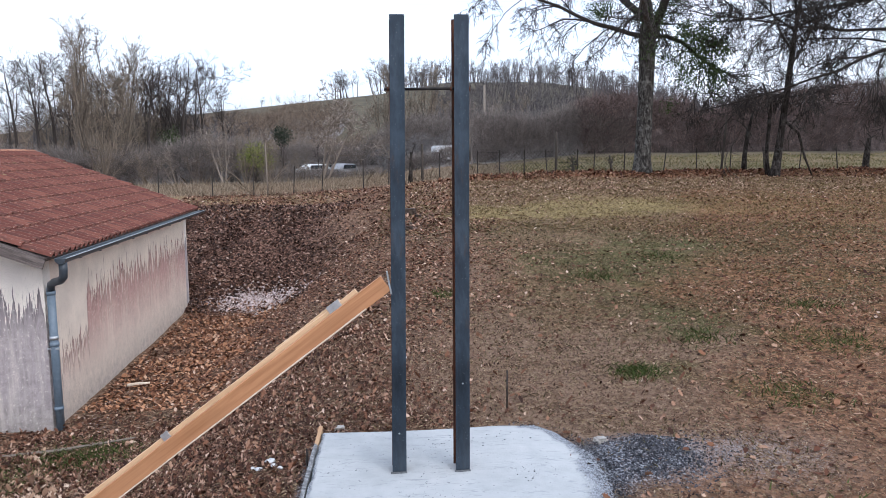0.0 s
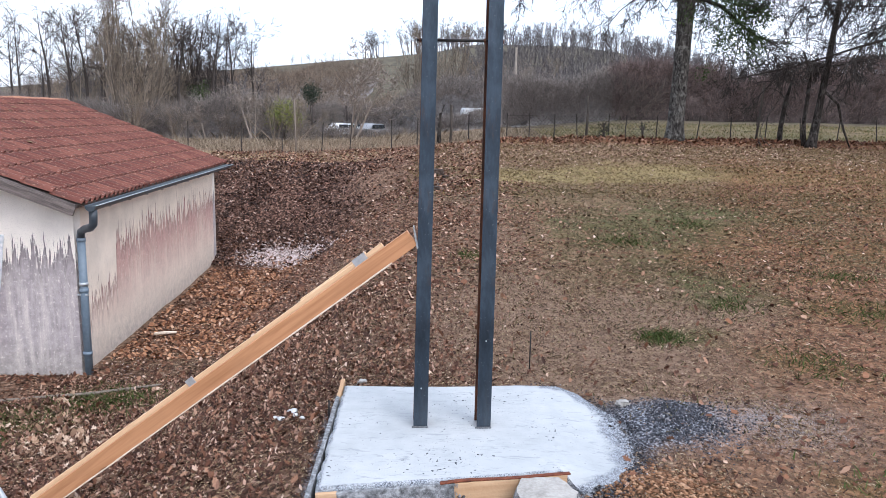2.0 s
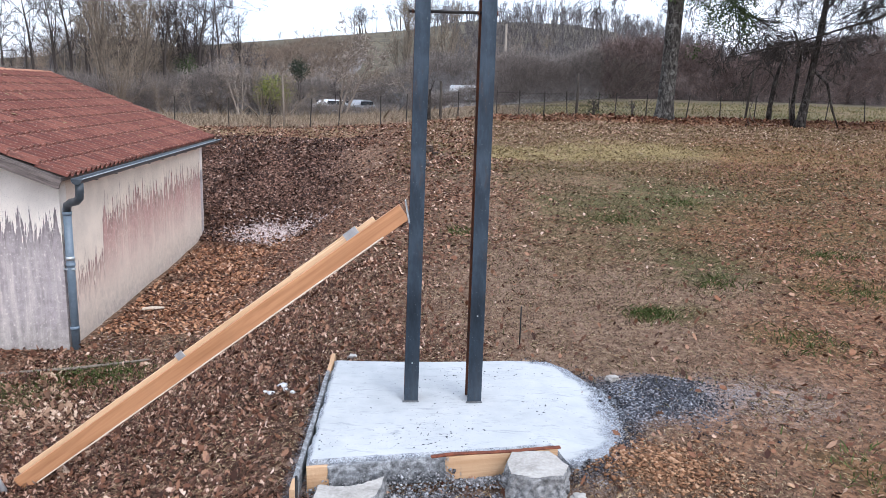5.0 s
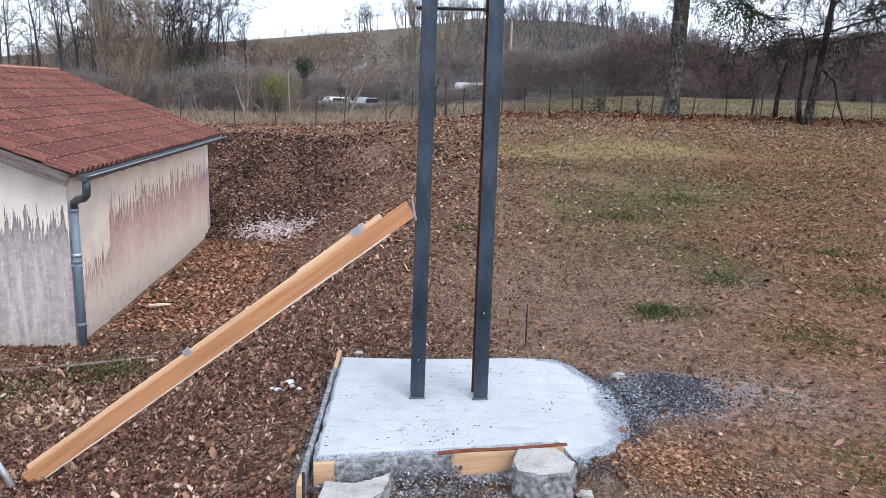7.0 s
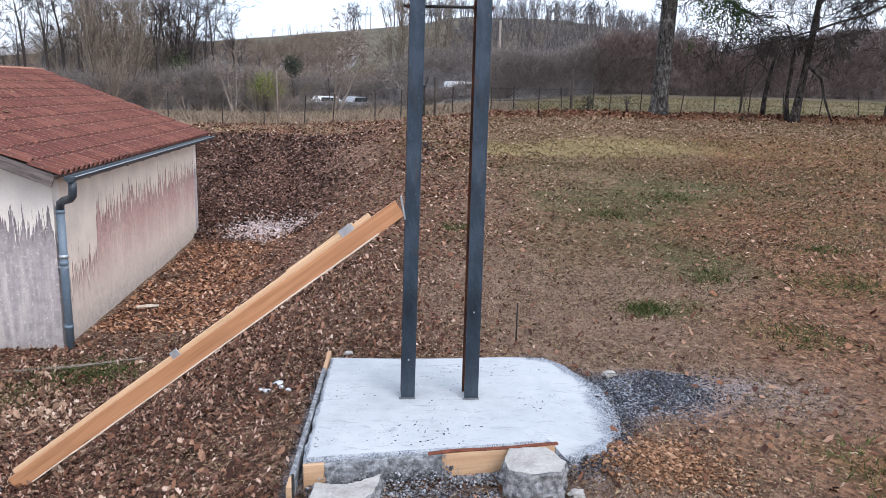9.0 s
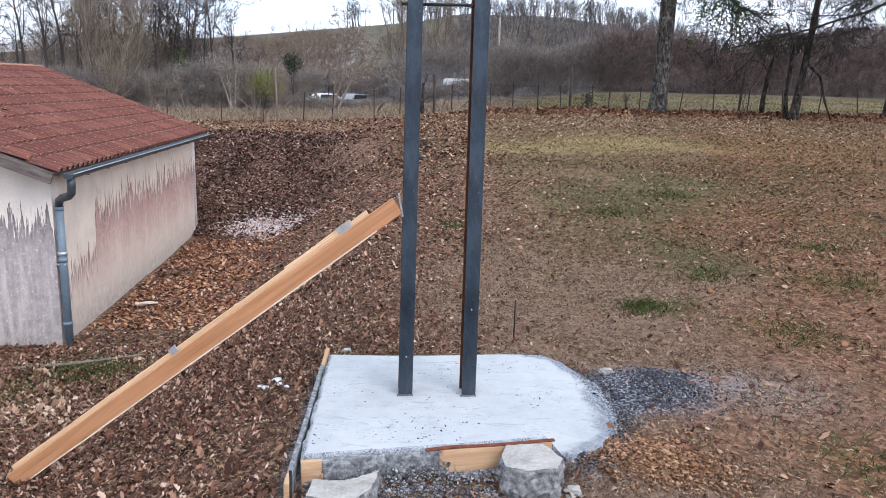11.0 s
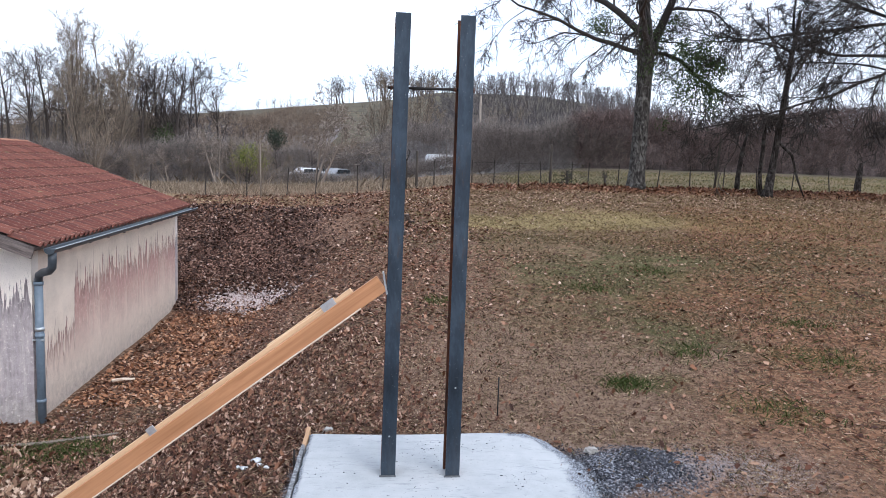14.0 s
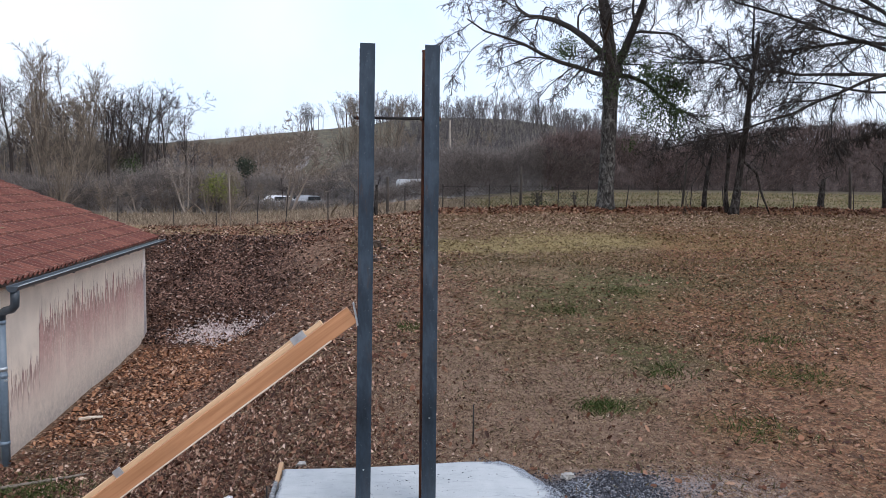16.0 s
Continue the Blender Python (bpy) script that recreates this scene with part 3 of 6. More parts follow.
def olive_zone(x, y):
    """Where some green is left in the turf."""
    spots = sum(a * np.exp(-(((x - cx) / rx) ** 2 + ((y - cy) / ry) ** 2)) for cx, cy, rx, ry, a in ((3.2, 9.0, 0.9, 1.0, 0.75), (6.2, 11.0, 1.2, 1.0, 0.8), (3.6, 12.6, 2.0, 2.2, 0.42), (2.4, 7.2, 0.6, 0.5, 0.6), (6.5, 14.5, 3.0, 1.6, 0.5), (3.3, 6.5, 0.5, 0.45, 0.75), (4.5, 8.0, 0.7, 0.6, 0.8), (5.3, 6.9, 0.6, 0.5, 0.6), (2.9, 4.4, 0.7, 0.35, 0.7)))
    return np.clip(spots + 0.3 * sm(wave(x, y, 1.9, 47), 0.5, 0.8) * sm(y, 8, 11) * (1 - sm(y, 17, 20)) * sm(x, 0.3, 2), 0, 1)


masks = {
    "clay": 0.9 * np.exp(-(((PX - 1.5) / 0.42) ** 2 + ((PY - 4.33) / 0.24) ** 2) ** 2),
    "olive": olive_zone(PX, PY) * (PY < 24),
    "grass": sm(PX, -0.5, 2.0) * sm(PY, 6.5, 10) * (1 - beyond) * (0.55 + 0.45 * wave(PX, PY, 2.5, 8)),
    "straw": np.maximum(straw_zone(PX, PY), 0.35 * beyond * (1 - sm(PX, 1.5, 4)) * (1 - sm(PY, 60, 90))) + 0.5 * sm(PY, 20.3, 21.5) * (1 - sm(PX, -3, 0)) * (1 - beyond),
    # First term paints the bank's shade; second darkens the near left ground.
    "dark_litter": np.clip(sm(PY, 14.9, 16.5) * (1 - sm(PY, 19.2, 20.8)) * (1 - sm(PX, -3.2, -1.4)) + 0.7 * (1 - sm(PY, 5.5, 8)) * (1 - sm(PX, -1.1, -0.7)), 0, 1),
    "dust": np.clip(np.exp(-(((PX - 1.66) / 0.5) ** 2 + ((PY - 5.22) / 0.38) ** 2) * 1.1) * 0.95 + 0.95 * np.exp(-(((PX - 1.0) / 0.42) ** 2 + ((PY - 4.75) / 0.75) ** 2)) + 0.75 * np.exp(-((PY - 4.0) / 0.12) ** 2) * sm(PX, -0.8, -0.4) * (1 - sm(PX, 0.3, 0.7)) + 0.6 * np.exp(-((PX + 0.8) / 0.12) ** 2) * (PY < 5.8) * (PY > 3.9), 0, 1),
    "ash": 0.9 * np.exp(-(((PX + 0.22) / 0.3) ** 2 + ((PY - 16.4) / 1.3) ** 2)),
    "green": beyond * sm(PX, 2, 5) * (1 - sm(PY, 36, 40)) * (0.45 + 0.5 * wave(PX, PY, 1.3, 61)) + sm(PY, 160, 175) * np.exp(-((PX / np.maximum(PY, 1) + 0.072) / 0.03) ** 4) * 0.95,
    "scrub": sm(PY, 34, 40) * sm(PX, 0, 4) + sm(PY, 45, 60) * (1 - sm(PX, 0, 4)),
    "litter": np.clip(1 - sm(PX + 0.6 * (wave(PX, PY, 1.2, 9) - 0.5), -0.6, 0.9) * 0.85 + 0.4 * sm(PY, 23, 26), 0, 1),
    # The right-hand term is russet litter that also paints in the tree shade.
    "berm": np.exp(-((PY - fence_y(PX) + 0.9) / 0.7) ** 2) * sm(PX, 0.0, 2.5) + 0.85 * sm(PX - 0.33 * PY + 2.2 * (wave(PX, PY, 1.7, 17) - 0.5), -0.3, 1.2) * (PY < 22) + 0.3 * sm(PY, 19.5, 21.5) * (1 - beyond) * sm(PX, -0.5, 1.5) * sm(wave(PX, PY, 1.8, 18), 0.25, 0.6),
    "powder": np.exp(-(np.clip(np.hypot((PX - 0.35) / 0.86, (PY - 4.95) / 0.8) - 0.92, 0, 9) / 0.17) ** 2) * sm(PX, 0.35, 0.8) + 0.36 * np.exp(-(((PX - 2.4) / 1.1) ** 2 + ((PY - 5.4) / 0.7) ** 2)) + 0.14 * np.exp(-(((PX - 2.4) / 1.6) ** 2 + ((PY - 5.0) / 1.2) ** 2)),
}
for key, values in masks.items():
    ground_mesh.attributes.new(key, "FLOAT", "POINT").data.foreach_set("value", np.clip(values, 0, 1).astype(np.float32))
ground = part("ground", ground_mesh, M_ground, smooth=True)
tagged(ground, "leaf-strewn winter field rising to a fence with a wooded hill beyond", "ground", kind="structure")


# ---- loose cover: leaves, grass, stones, each kind one object ----
LOBED = np.array([(0, -0.5), (0.1, -0.3), (0.26, -0.24), (0.16, -0.08), (0.34, 0.04), (0.18, 0.16), (0.24, 0.36), (0, 0.5), (-0.24, 0.36), (-0.18, 0.16), (-0.34, 0.04), (-0.16, -0.08), (-0.26, -0.24), (-0.1, -0.3)])
PLAIN = np.array([(0, -0.5), (0.3, -0.05), (0.12, 0.4), (0, 0.5), (-0.24, 0.2), (-0.28, -0.15)])


def scatter(name, material, x, y, size, outline, curl=0.25, lift=0.006, tilt=0.35):
    """Many curled leaves lying at x, y: each a fan of its outline round a midrib."""
    n, k = len(x), len(outline)
    turn = rng.uniform(0, 2 * np.pi, n)
    px = outline[None, :, 0] * size[:, None] * rng.uniform(0.7, 1.25, (n, 1))
    py = outline[None, :, 1] * size[:, None]
    bend = rng.uniform(-0.3, 1.0, (n, 1)) * curl
    pz = bend * (np.abs(px) * 1.4 + py ** 2 / size[:, None] * 0.8)
    ta, tb = rng.normal(0, tilt, (n, 1)), rng.normal(0, tilt, (n, 1))
    pz = pz + px * ta + py * tb
    pz = pz - pz.min(1, keepdims=True)
    c, s = np.cos(turn)[:, None], np.sin(turn)[:, None]
    wx, wy = x[:, None] + c * px - s * py, y[:, None] + s * px + c * py
    wz = height(x, y)[:, None] + lift + pz
    verts = np.stack([wx, wy, wz], -1).reshape(-1, 3)
    base = np.arange(n)[:, None] * k
    half = k // 2
    right = np.concatenate([base + np.arange(half + 1)[None]], 1)
    left = np.concatenate([base + np.arange(half, k)[None], base], 1)
    return part(name, mesh_from(name, verts, right, left), material)


def picked(n, keep, x0, x1, y0, y1, power=1.0):
    """n random places on the plan, thinned by a chance function."""
    x = rng.uniform(x0, x1, n)
    y = y0 + (y1 - y0) * rng.uniform(0, 1, n) ** power
    ok = rng.uniform(0, 1, n) < keep(x, y)
    return x[ok], y[ok]


def off_slab(x, y):
    return ~((x > -0.84) & (x < 1.15 - 0.12 * (y - 4.6)) & (y > 4.02 + 0.18 * (x + 0.7)) & (y < 5.86))


def off_shed(x, y):
    return ~((x < -4.35 - 0.07 * (y - 9)) & (x > -11) & (y > 8.9) & (y < 16.2))


def litter_chance(x, y):
    patch = 0.25 + 0.75 * wave(x, y, 0.9, 11)
    leftish = np.where(y < 8.8, 1 - sm(x, -0.8, 0.8) * 0.85, 1 - sm(x - 0.12 * (y - 8.8), -0.6, 1.8) * 0.84)
    heap = 0.15 + 0.85 * (np.hypot((x - 1.72) / 0.62, (y - 5.25) / 0.42) > 1)
    return patch * leftish * heap * off_slab(x, y) * off_shed(x, y)


x, y = picked(52000, litter_chance, -5.2, 4.2, 3.4, 9.0)
litter = scatter("leaf_litter", M_leaf, x, y, 0.013 + 0.056 * rng.uniform(0, 1, len(x)) ** 3.0, LOBED, 1.1, tilt=0.5)
tagged(litter, "dry brown oak leaves strewn over the ground", "leaves", kind="stuff")
x, y = picked(120000, lambda x, y: litter_chance(x, y) * (1 - 0.8 * sm(x, -0.3, 1.0)), -4.6, 2.5, 3.4, 8.8)
tagged(scatter("leaf_shreds", M_shred, x, y, rng.uniform(0.01, 0.036, len(x)), PLAIN, 1.0, tilt=0.6), "broken red-brown shreds of leaf between the whole leaves", "leaves", kind="stuff")
x, y = picked(9000, lambda x, y: sm(wave(x, y, 0.7, 65), 0.35, 0.75) * (1 - sm(x + 0.5 * (y - 5.5), -3.0, -2.3)), -4.4, -1.6, 4.9, 8.3)
tagged(scatter("leaf_drift", M_pale_leaf, x, y, 0.02 + 0.06 * rng.uniform(0, 1, len(x)) ** 1.8, LOBED, 1.2, tilt=0.5), "pale oak leaves gathered behind the timber brace", "leaves", kind="stuff")
x, y = picked(90000, litter_chance, -6.0, 8, 8.6, 17)
tagged(scatter("leaf_litter", M_leaf, x, y, rng.uniform(0.025, 0.075, len(x)), PLAIN, 0.6, tilt=0.3), "dry brown leaves lying further up the slope", "leaves", kind="stuff")
x, y = picked(42000, lambda x, y: (0.3 + 0.7 * wave(x, y, 0.8, 12)) * (1 - sm(x + 0.8 * wave(x, y, 1.1, 14), -2.6, -0.9)), -6.5, -0.5, 15.4, 21.5)
tagged(scatter("leaf_litter", M_bank_shade_leaf, x, y, rng.uniform(0.03, 0.085, len(x)), PLAIN, 0.7, tilt=0.4), "leaves lying on the earth bank, its shade put into their colour", "leaves", kind="stuff")
x, y = picked(45000, lambda x, y: (0.15 + 0.85 * wave(x, y, 1.4, 13) ** 2) * (0.35 + 0.65 * sm(y, 21, 26)), -7, 22, 16.5, 27.4)
tagged(scatter("leaf_litter", M_leaf, x, y, rng.uniform(0.035, 0.085, len(x)), PLAIN, 0.5, tilt=0.22), "brown leaves scattered over the upper field", "leaves", kind="stuff")


def blades(name, material, x, y, tall, wide, lean=0.5, base=None):
    """Grass blades: a bent strip each."""
    n = len(x)
    a = rng.uniform(0, 2 * np.pi, n)
    dx, dy = np.cos(a), np.sin(a)
    lx, ly = rng.normal(0, lean, n) * tall, rng.normal(0, lean, n) * tall
    z = height(x, y) - 0.004 if base is None else base
    w = wide * 0.5
    v = np.stack([
        np.stack([x - dx * w, y - dy * w, z], -1), np.stack([x + dx * w, y + dy * w, z], -1),
        np.stack([x + dx * w * 0.8 + lx * 0.4, y + dy * w * 0.8 + ly * 0.4, z + tall * 0.6], -1),
        np.stack([x + lx, y + ly, z + tall], -1),
        np.stack([x - dx * w * 0.8 + lx * 0.4, y - dy * w * 0.8 + ly * 0.4, z + tall * 0.6], -1)], 1).reshape(-1, 3)
    b = np.arange(n)[:, None] * 5
    return part(name, mesh_from(name, v, b + np.array([[0, 1, 2, 3, 4]])), material)



def fibres(name, material, x, y, long, wide):
    """Dead stalks and shreds lying flat."""
    n = len(x)
    a = rng.uniform(0, 2 * np.pi, n)
    dx, dy = np.cos(a) * long * 0.5, np.sin(a) * long * 0.5
    sx, sy = -np.sin(a) * wide * 0.5, np.cos(a) * wide * 0.5
    bx, by = rng.normal(0, 0.25, n) * long, rng.normal(0, 0.25, n) * long
    z0, z1 = height(x - dx, y - dy) + 0.004, height(x + dx, y + dy) + 0.004
    zm = np.maximum((z0 + z1) / 2, height(x, y)) + rng.uniform(0.0, 0.4, n) * wide + 0.006
    v = np.stack([np.stack([x - dx, y - dy, z0], -1), np.stack([x + bx * 0.3 + sx, y + by * 0.3 + sy, zm], -1), np.stack([x + dx, y + dy, z1], -1), np.stack([x + bx * 0.3 - sx, y + by * 0.3 - sy, zm + 0.004], -1)], 1)
    return part(name, mesh_from(name, v.reshape(-1, 3), np.arange(4 * n).reshape(n, 4)), material)


x, y = picked(230000, lambda x, y: off_slab(x, y) * off_shed(x, y) * (np.hypot((x - 1.72) / 0.62, (y - 5.25) / 0.42) > 0.8 + 0.5 * wave(x, y, 0.2, 25)) * (0.3 + 0.7 * wave(x, y, 0.35, 26)) * (1 - 0.6 * sm(x - 0.33 * y, 0.0, 2.0)), -4.5, 5.5, 3.4, 10.0, 1.3)
tagged(fibres("dead_thatch", M_fibre, x, y, rng.uniform(0.012, 0.06, len(x)), rng.uniform(0.0025, 0.009, len(x))), "fine dead stalks and leaf shreds on bare earth", "thatch", kind="stuff")
x, y = picked(190000, lambda x, y: off_shed(x, y) * (0.15 + 0.85 * sm(wave(x, y, 0.55, 27) + 0.5 * wave(x, y, 0.2, 28), 0.3, 1.0)) * sm(x, -2.5, 0.5), -2.5, 13, 9.5, 25.5, 1.1)
zone = wave(x, y, 2.6, 36) + 0.35 * (wave(x, y, 0.7, 37) - 0.5)
band = straw_zone(x, y)
strawy = rng.uniform(0, 1, len(x)) < band * 0.85
rusty = ~strawy & (rng.uniform(0, 1, len(x)) < 0.7 * sm(zone, 0.5, 0.7) * (1 - olive_zone(x, y)) * (1 - sm(y, 19.5, 21)))
grassy = ~strawy & ~rusty & (rng.uniform(0, 1, len(x)) < np.maximum(0.5 * (1 - sm(zone, 0.3, 0.5)), 0.9 * sm(olive_zone(x, y), 0.1, 0.6)))
for pick, mat, words in ((strawy, M_straw, "yellow flattened straw across the upper field"), (rusty, M_rust_leaf, "russet shreds of leaf in patches over the field"), (grassy, M_grass, "thin olive grass in patches over the field"), (~strawy & ~rusty & ~grassy, M_turf_fibre, "flattened dead turf over the field")):
    tagged(fibres("dead_turf", mat, x[pick], y[pick], rng.uniform(0.025, 0.085, pick.sum()), rng.uniform(0.006, 0.019, pick.sum())), words, "turf", kind="stuff")
x, y = picked(9000, lambda x, y: off_shed(x, y) * sm(wave(x, y, 0.7, 39), 0.15, 0.5), -4.9, -2.7, 9.6, 16.0)
tagged(scatter("leaf_drift", M_orange_leaf, x, y, rng.uniform(0.03, 0.085, len(x)), PLAIN, 0.7, tilt=0.35), "bright orange-brown leaves drifted along the shed wall", "leaves", kind="stuff")
x, y = picked(24000, lambda x, y: (0.3 + 0.7 * wave(x, y, 0.9, 46)) * (sm(y, 18.8, 20) + sm(x, -2.2, -0.9)).clip(0, 1), -7.5, 0.9, 16.0, 25.6)
tagged(scatter("leaf_litter", M_leaf, x, y, rng.uniform(0.04, 0.1, len(x)), PLAIN, 0.6, tilt=0.35), "pale brown leaves along the top of the bank", "leaves", kind="stuff")
x, y = picked(75000, lambda x, y: sm(y, 18.6, 21.5) * (0.25 + 0.75 * wave(x, y, 1.3, 62)) + 0.05 * wave(x, y, 0.9, 63), -0.5, 17, 9.5, 26.3, 0.8)
tagged(scatter("leaf_litter", M_pale_leaf, x, y, rng.uniform(0.03, 0.085, len(x)), PLAIN, 0.7, tilt=0.35), "pale tan leaves thick over the top of the field", "leaves", kind="stuff")
x = rng.uniform(0.5, 24, 9000)
y = fence_y(x) - 0.9 + rng.normal(0, 0.42, 9000)
tagged(scatter("leaf_drift", M_rust_leaf, x, y, rng.uniform(0.06, 0.13, len(x)), PLAIN, 0.7, tilt=0.45), "russet leaves drifted into a low ridge before the fence", "leaves", kind="stuff")
x, y = picked(16000, lambda x, y: sm(x - 0.33 * y, -0.3, 2.0) * (0.3 + 0.7 * wave(x, y, 0.8, 48)), 1.5, 13, 4.5, 20)
tagged(scatter("leaf_litter", M_rust_leaf, x, y, rng.uniform(0.03, 0.09, len(x)), PLAIN, 0.6, tilt=0.3), "russet leaves under the trees, their dark tone also standing for tree shade", "leaves", kind="stuff")


def grass_chance(x, y):
    return (0.15 + 0.85 * wave(x, y, 0.8, 21)) * off_slab(x, y) * off_shed(x, y) * sm(x, -1.5, 2.5) * (0.35 + 0.65 * sm(y, 6, 10))


x, y = picked(60000, grass_chance, -2, 9, 5.0, 16)
tagged(blades("short_grass", M_grass, x, y, rng.uniform(0.015, 0.05, len(x)), rng.uniform(0.006, 0.014, len(x)), 1.2), "short faded winter grass among the leaves", "grass", kind="stuff")
x, y = picked(50000, lambda x, y: 0.3 + 0.7 * wave(x, y, 1.2, 22), -1, 18, 15, 26.5)
tagged(blades("short_grass", M_straw, x, y, rng.uniform(0.02, 0.06, len(x)), rng.uniform(0.012, 0.025, len(x)), 1.2), "yellowed dry grass of the upper field", "grass", kind="stuff")
tx, ty, tn = [], [], [(2.05, 7.05, 0.22, 500), (1.25, 3.62, 0.14, 160), (0.32, 10.2, 0.25, 240), (2.6, 11.2, 0.35, 300), (4.9, 9.4, 0.4, 300), (3.1, 8.2, 0.3, 200), (-3.7, 7.9, 0.6, 1500), (-4.3, 7.0, 0.7, 1500), (3.3, 6.5, 0.4, 260), (4.5, 8.0, 0.5, 320), (2.9, 4.35, 0.5, 260), (3.9, 12.6, 0.4, 300)]
for cx, cy, r, n in tn:
    tx.append(rng.normal(cx, r * 0.5, n)), ty.append(rng.normal(cy, r * 0.5, n))
x, y = np.concatenate(tx), np.concatenate(ty)
tagged(blades("grass_tuft", M_green_grass, x, y, rng.uniform(0.02, 0.07, len(x)), rng.uniform(0.006, 0.012, len(x)), 0.9), "small green tufts of grass in the field", "grass", kind="stuff")
x, y = picked(60000, lambda x, y: (y > fence_y(x) - 0.3) * (0.2 + 0.8 * wave(x, y, 1.0, 23)), -13, 3.5, 23.5, 36)
tagged(blades("rough_grass", M_dry_weed, x, y, rng.uniform(0.05, 0.2, len(x)) * (1 + 1.6 * (rng.uniform(0, 1, len(x)) > 0.93)), rng.uniform(0.006, 0.013, len(x)), 0.45), "long dry grass and stalks along the fence", "grass", kind="stuff")
x, y = picked(22000, lambda x, y: 0.2 + 0.8 * wave(x, y, 1.0, 24), 2, 26, 27.7, 37)
tagged(blades("meadow_grass", M_meadow_grass, x, y, rng.uniform(0.03, 0.1, len(x)), rng.uniform(0.02, 0.04, len(x)), 0.7), "green grass strip beyond the fence", "grass", kind="stuff")

ROCK = np.array([(1, 0, 0), (-1, 0, 0), (0, 1, 0), (0, -1, 0), (0, 0, 1), (0, 0, -1)], float)
ROCK_F = np.array([(0, 2, 4), (2, 1, 4), (1, 3, 4), (3, 0, 4), (2, 0, 5), (1, 2, 5), (3, 1, 5), (0, 3, 5)])


def stones(name, material, x, y, z, size, flat=0.8):
    """Angular stones of eight facets each."""
    n = len(x)
    v = ROCK[None] * rng.uniform(0.5, 1.0, (n, 6, 1)) * size[:, None, None] * rng.uniform(0.6, 1.1, (n, 1, 3))
    a = rng.uniform(0, 2 * np.pi, n)
    c, s = np.cos(a)[:, None], np.sin(a)[:, None]
    v = v + rng.normal(0, 0.24, v.shape) * size[:, None, None]
    v = np.stack([x[:, None] + c * v[..., 0] - s * v[..., 1], y[:, None] + s * v[..., 0] + c * v[..., 1], z[:, None] + v[..., 2] * flat], -1)
    f = (np.arange(n)[:, None, None] * 6 + ROCK_F[None]).reshape(-1, 3)
    return part(name, mesh_from(name, v.reshape(-1, 3), f), material)


r, a = np.abs(rng.normal(0, 0.5, 6500)), rng.uniform(0, 2 * np.pi, 6500)
x, y = 1.72 + 0.72 * r * np.cos(a), 5.25 + 0.5 * r * np.sin(a)
ok = (r < 0.35) | (rng.uniform(0, 1, 6500) < sm(wave(x, y, 0.22, 66), 0.2, 0.7))
x, y = x[ok], y[ok]
tagged(stones("gravel_heap", M_gravel, x, y, height(x, y), rng.uniform(0.006, 0.017, len(x))), "small spread heap of dark blue-grey gravel beside the slab", "gravel", kind="stuff")
rim = rng.uniform(0, 1, 2600)
x, y = np.concatenate([np.interp(rim, [0, 0.2, 0.5, 0.8, 1], [0.86, 1.15, 1.33, 1.18, 0.75]) + rng.normal(0, 0.06, 2600), rng.uniform(-0.6, 0.3, 300)]), np.concatenate([np.interp(rim, [0, 0.2, 0.5, 0.8, 1], [4.2, 4.37, 4.85, 5.5, 5.93]) + rng.normal(0, 0.06, 2600), rng.normal(3.98, 0.05, 300)])
tagged(stones("concrete_crumbs", M_gravel, x, y, height(x, y) + 0.012, rng.uniform(0.003, 0.011, len(x))), "loose cement crumbs spilt along the slab edge", "crumbs", kind="stuff")
x, y = np.concatenate([rng.normal(1.1, 0.1, 300), rng.normal(1.48, 0.24, 3200)]), np.concatenate([rng.normal(4.3, 0.06, 300), rng.normal(4.33, 0.14, 3200)])
tagged(stones("clay_clods", M_clay, x, y, height(x, y) + 0.012, 0.003 + 0.03 * rng.uniform(0, 1, len(x)) ** 3.2, 0.42), "heap of crumbly ochre clay clods near the slab", "soil", kind="stuff")
x, y = picked(60000, lambda x, y: off_slab(x, y) * (0.25 + 0.75 * wave(x, y, 0.3, 49)) * sm(x, -1.6, 0.2), -1.6, 4.2, 3.5, 8.0, 1.4)
tagged(stones("soil_crumbs", M_soil_crumb, x, y, height(x, y), 0.003 + 0.009 * rng.uniform(0, 1, len(x)) ** 3.0), "fine dry crumbs of earth over the trodden ground", "soil", kind="stuff")
x, y = rng.normal(-3.55, 0.4, 3200), rng.normal(16.0, 0.26, 3200)
tagged(stones("pale_rubble", M_pebble, x, y, height(x, y) + 0.01, rng.uniform(0.02, 0.05, len(x))), "patch of pale pinkish rubble at the foot of the bank", "rubble", kind="stuff")
x, y = rng.normal(-4.0, 0.25, 300), rng.uniform(8.4, 11, 300)
tagged(stones("wall_rubble", M_pebble, x, y, height(x, y), rng.uniform(0.008, 0.022, len(x))), "fine grey mortar bits along the shed wall", "rubble", kind="stuff")


x = rng.uniform(-0.68, 0.55, 2600)
off = np.abs(rng.normal(0, 0.055, 2600)) * (1 + 0.8 * (x < 0.1))
y = 4.0 + 0.204 * (x + 0.7) - off
tagged(stones("cement_spill", M_cement_crumb, x, y, height(x, y) + 0.02 + np.clip(0.09 - off, 0, 1) * (x < 0.15) * rng.uniform(0.2, 1.0, 2600), 0.004 + 0.013 * rng.uniform(0, 1, 2600) ** 2.2), "spilt grey cement crumbs heaped against the form board", "crumbs", kind="stuff")


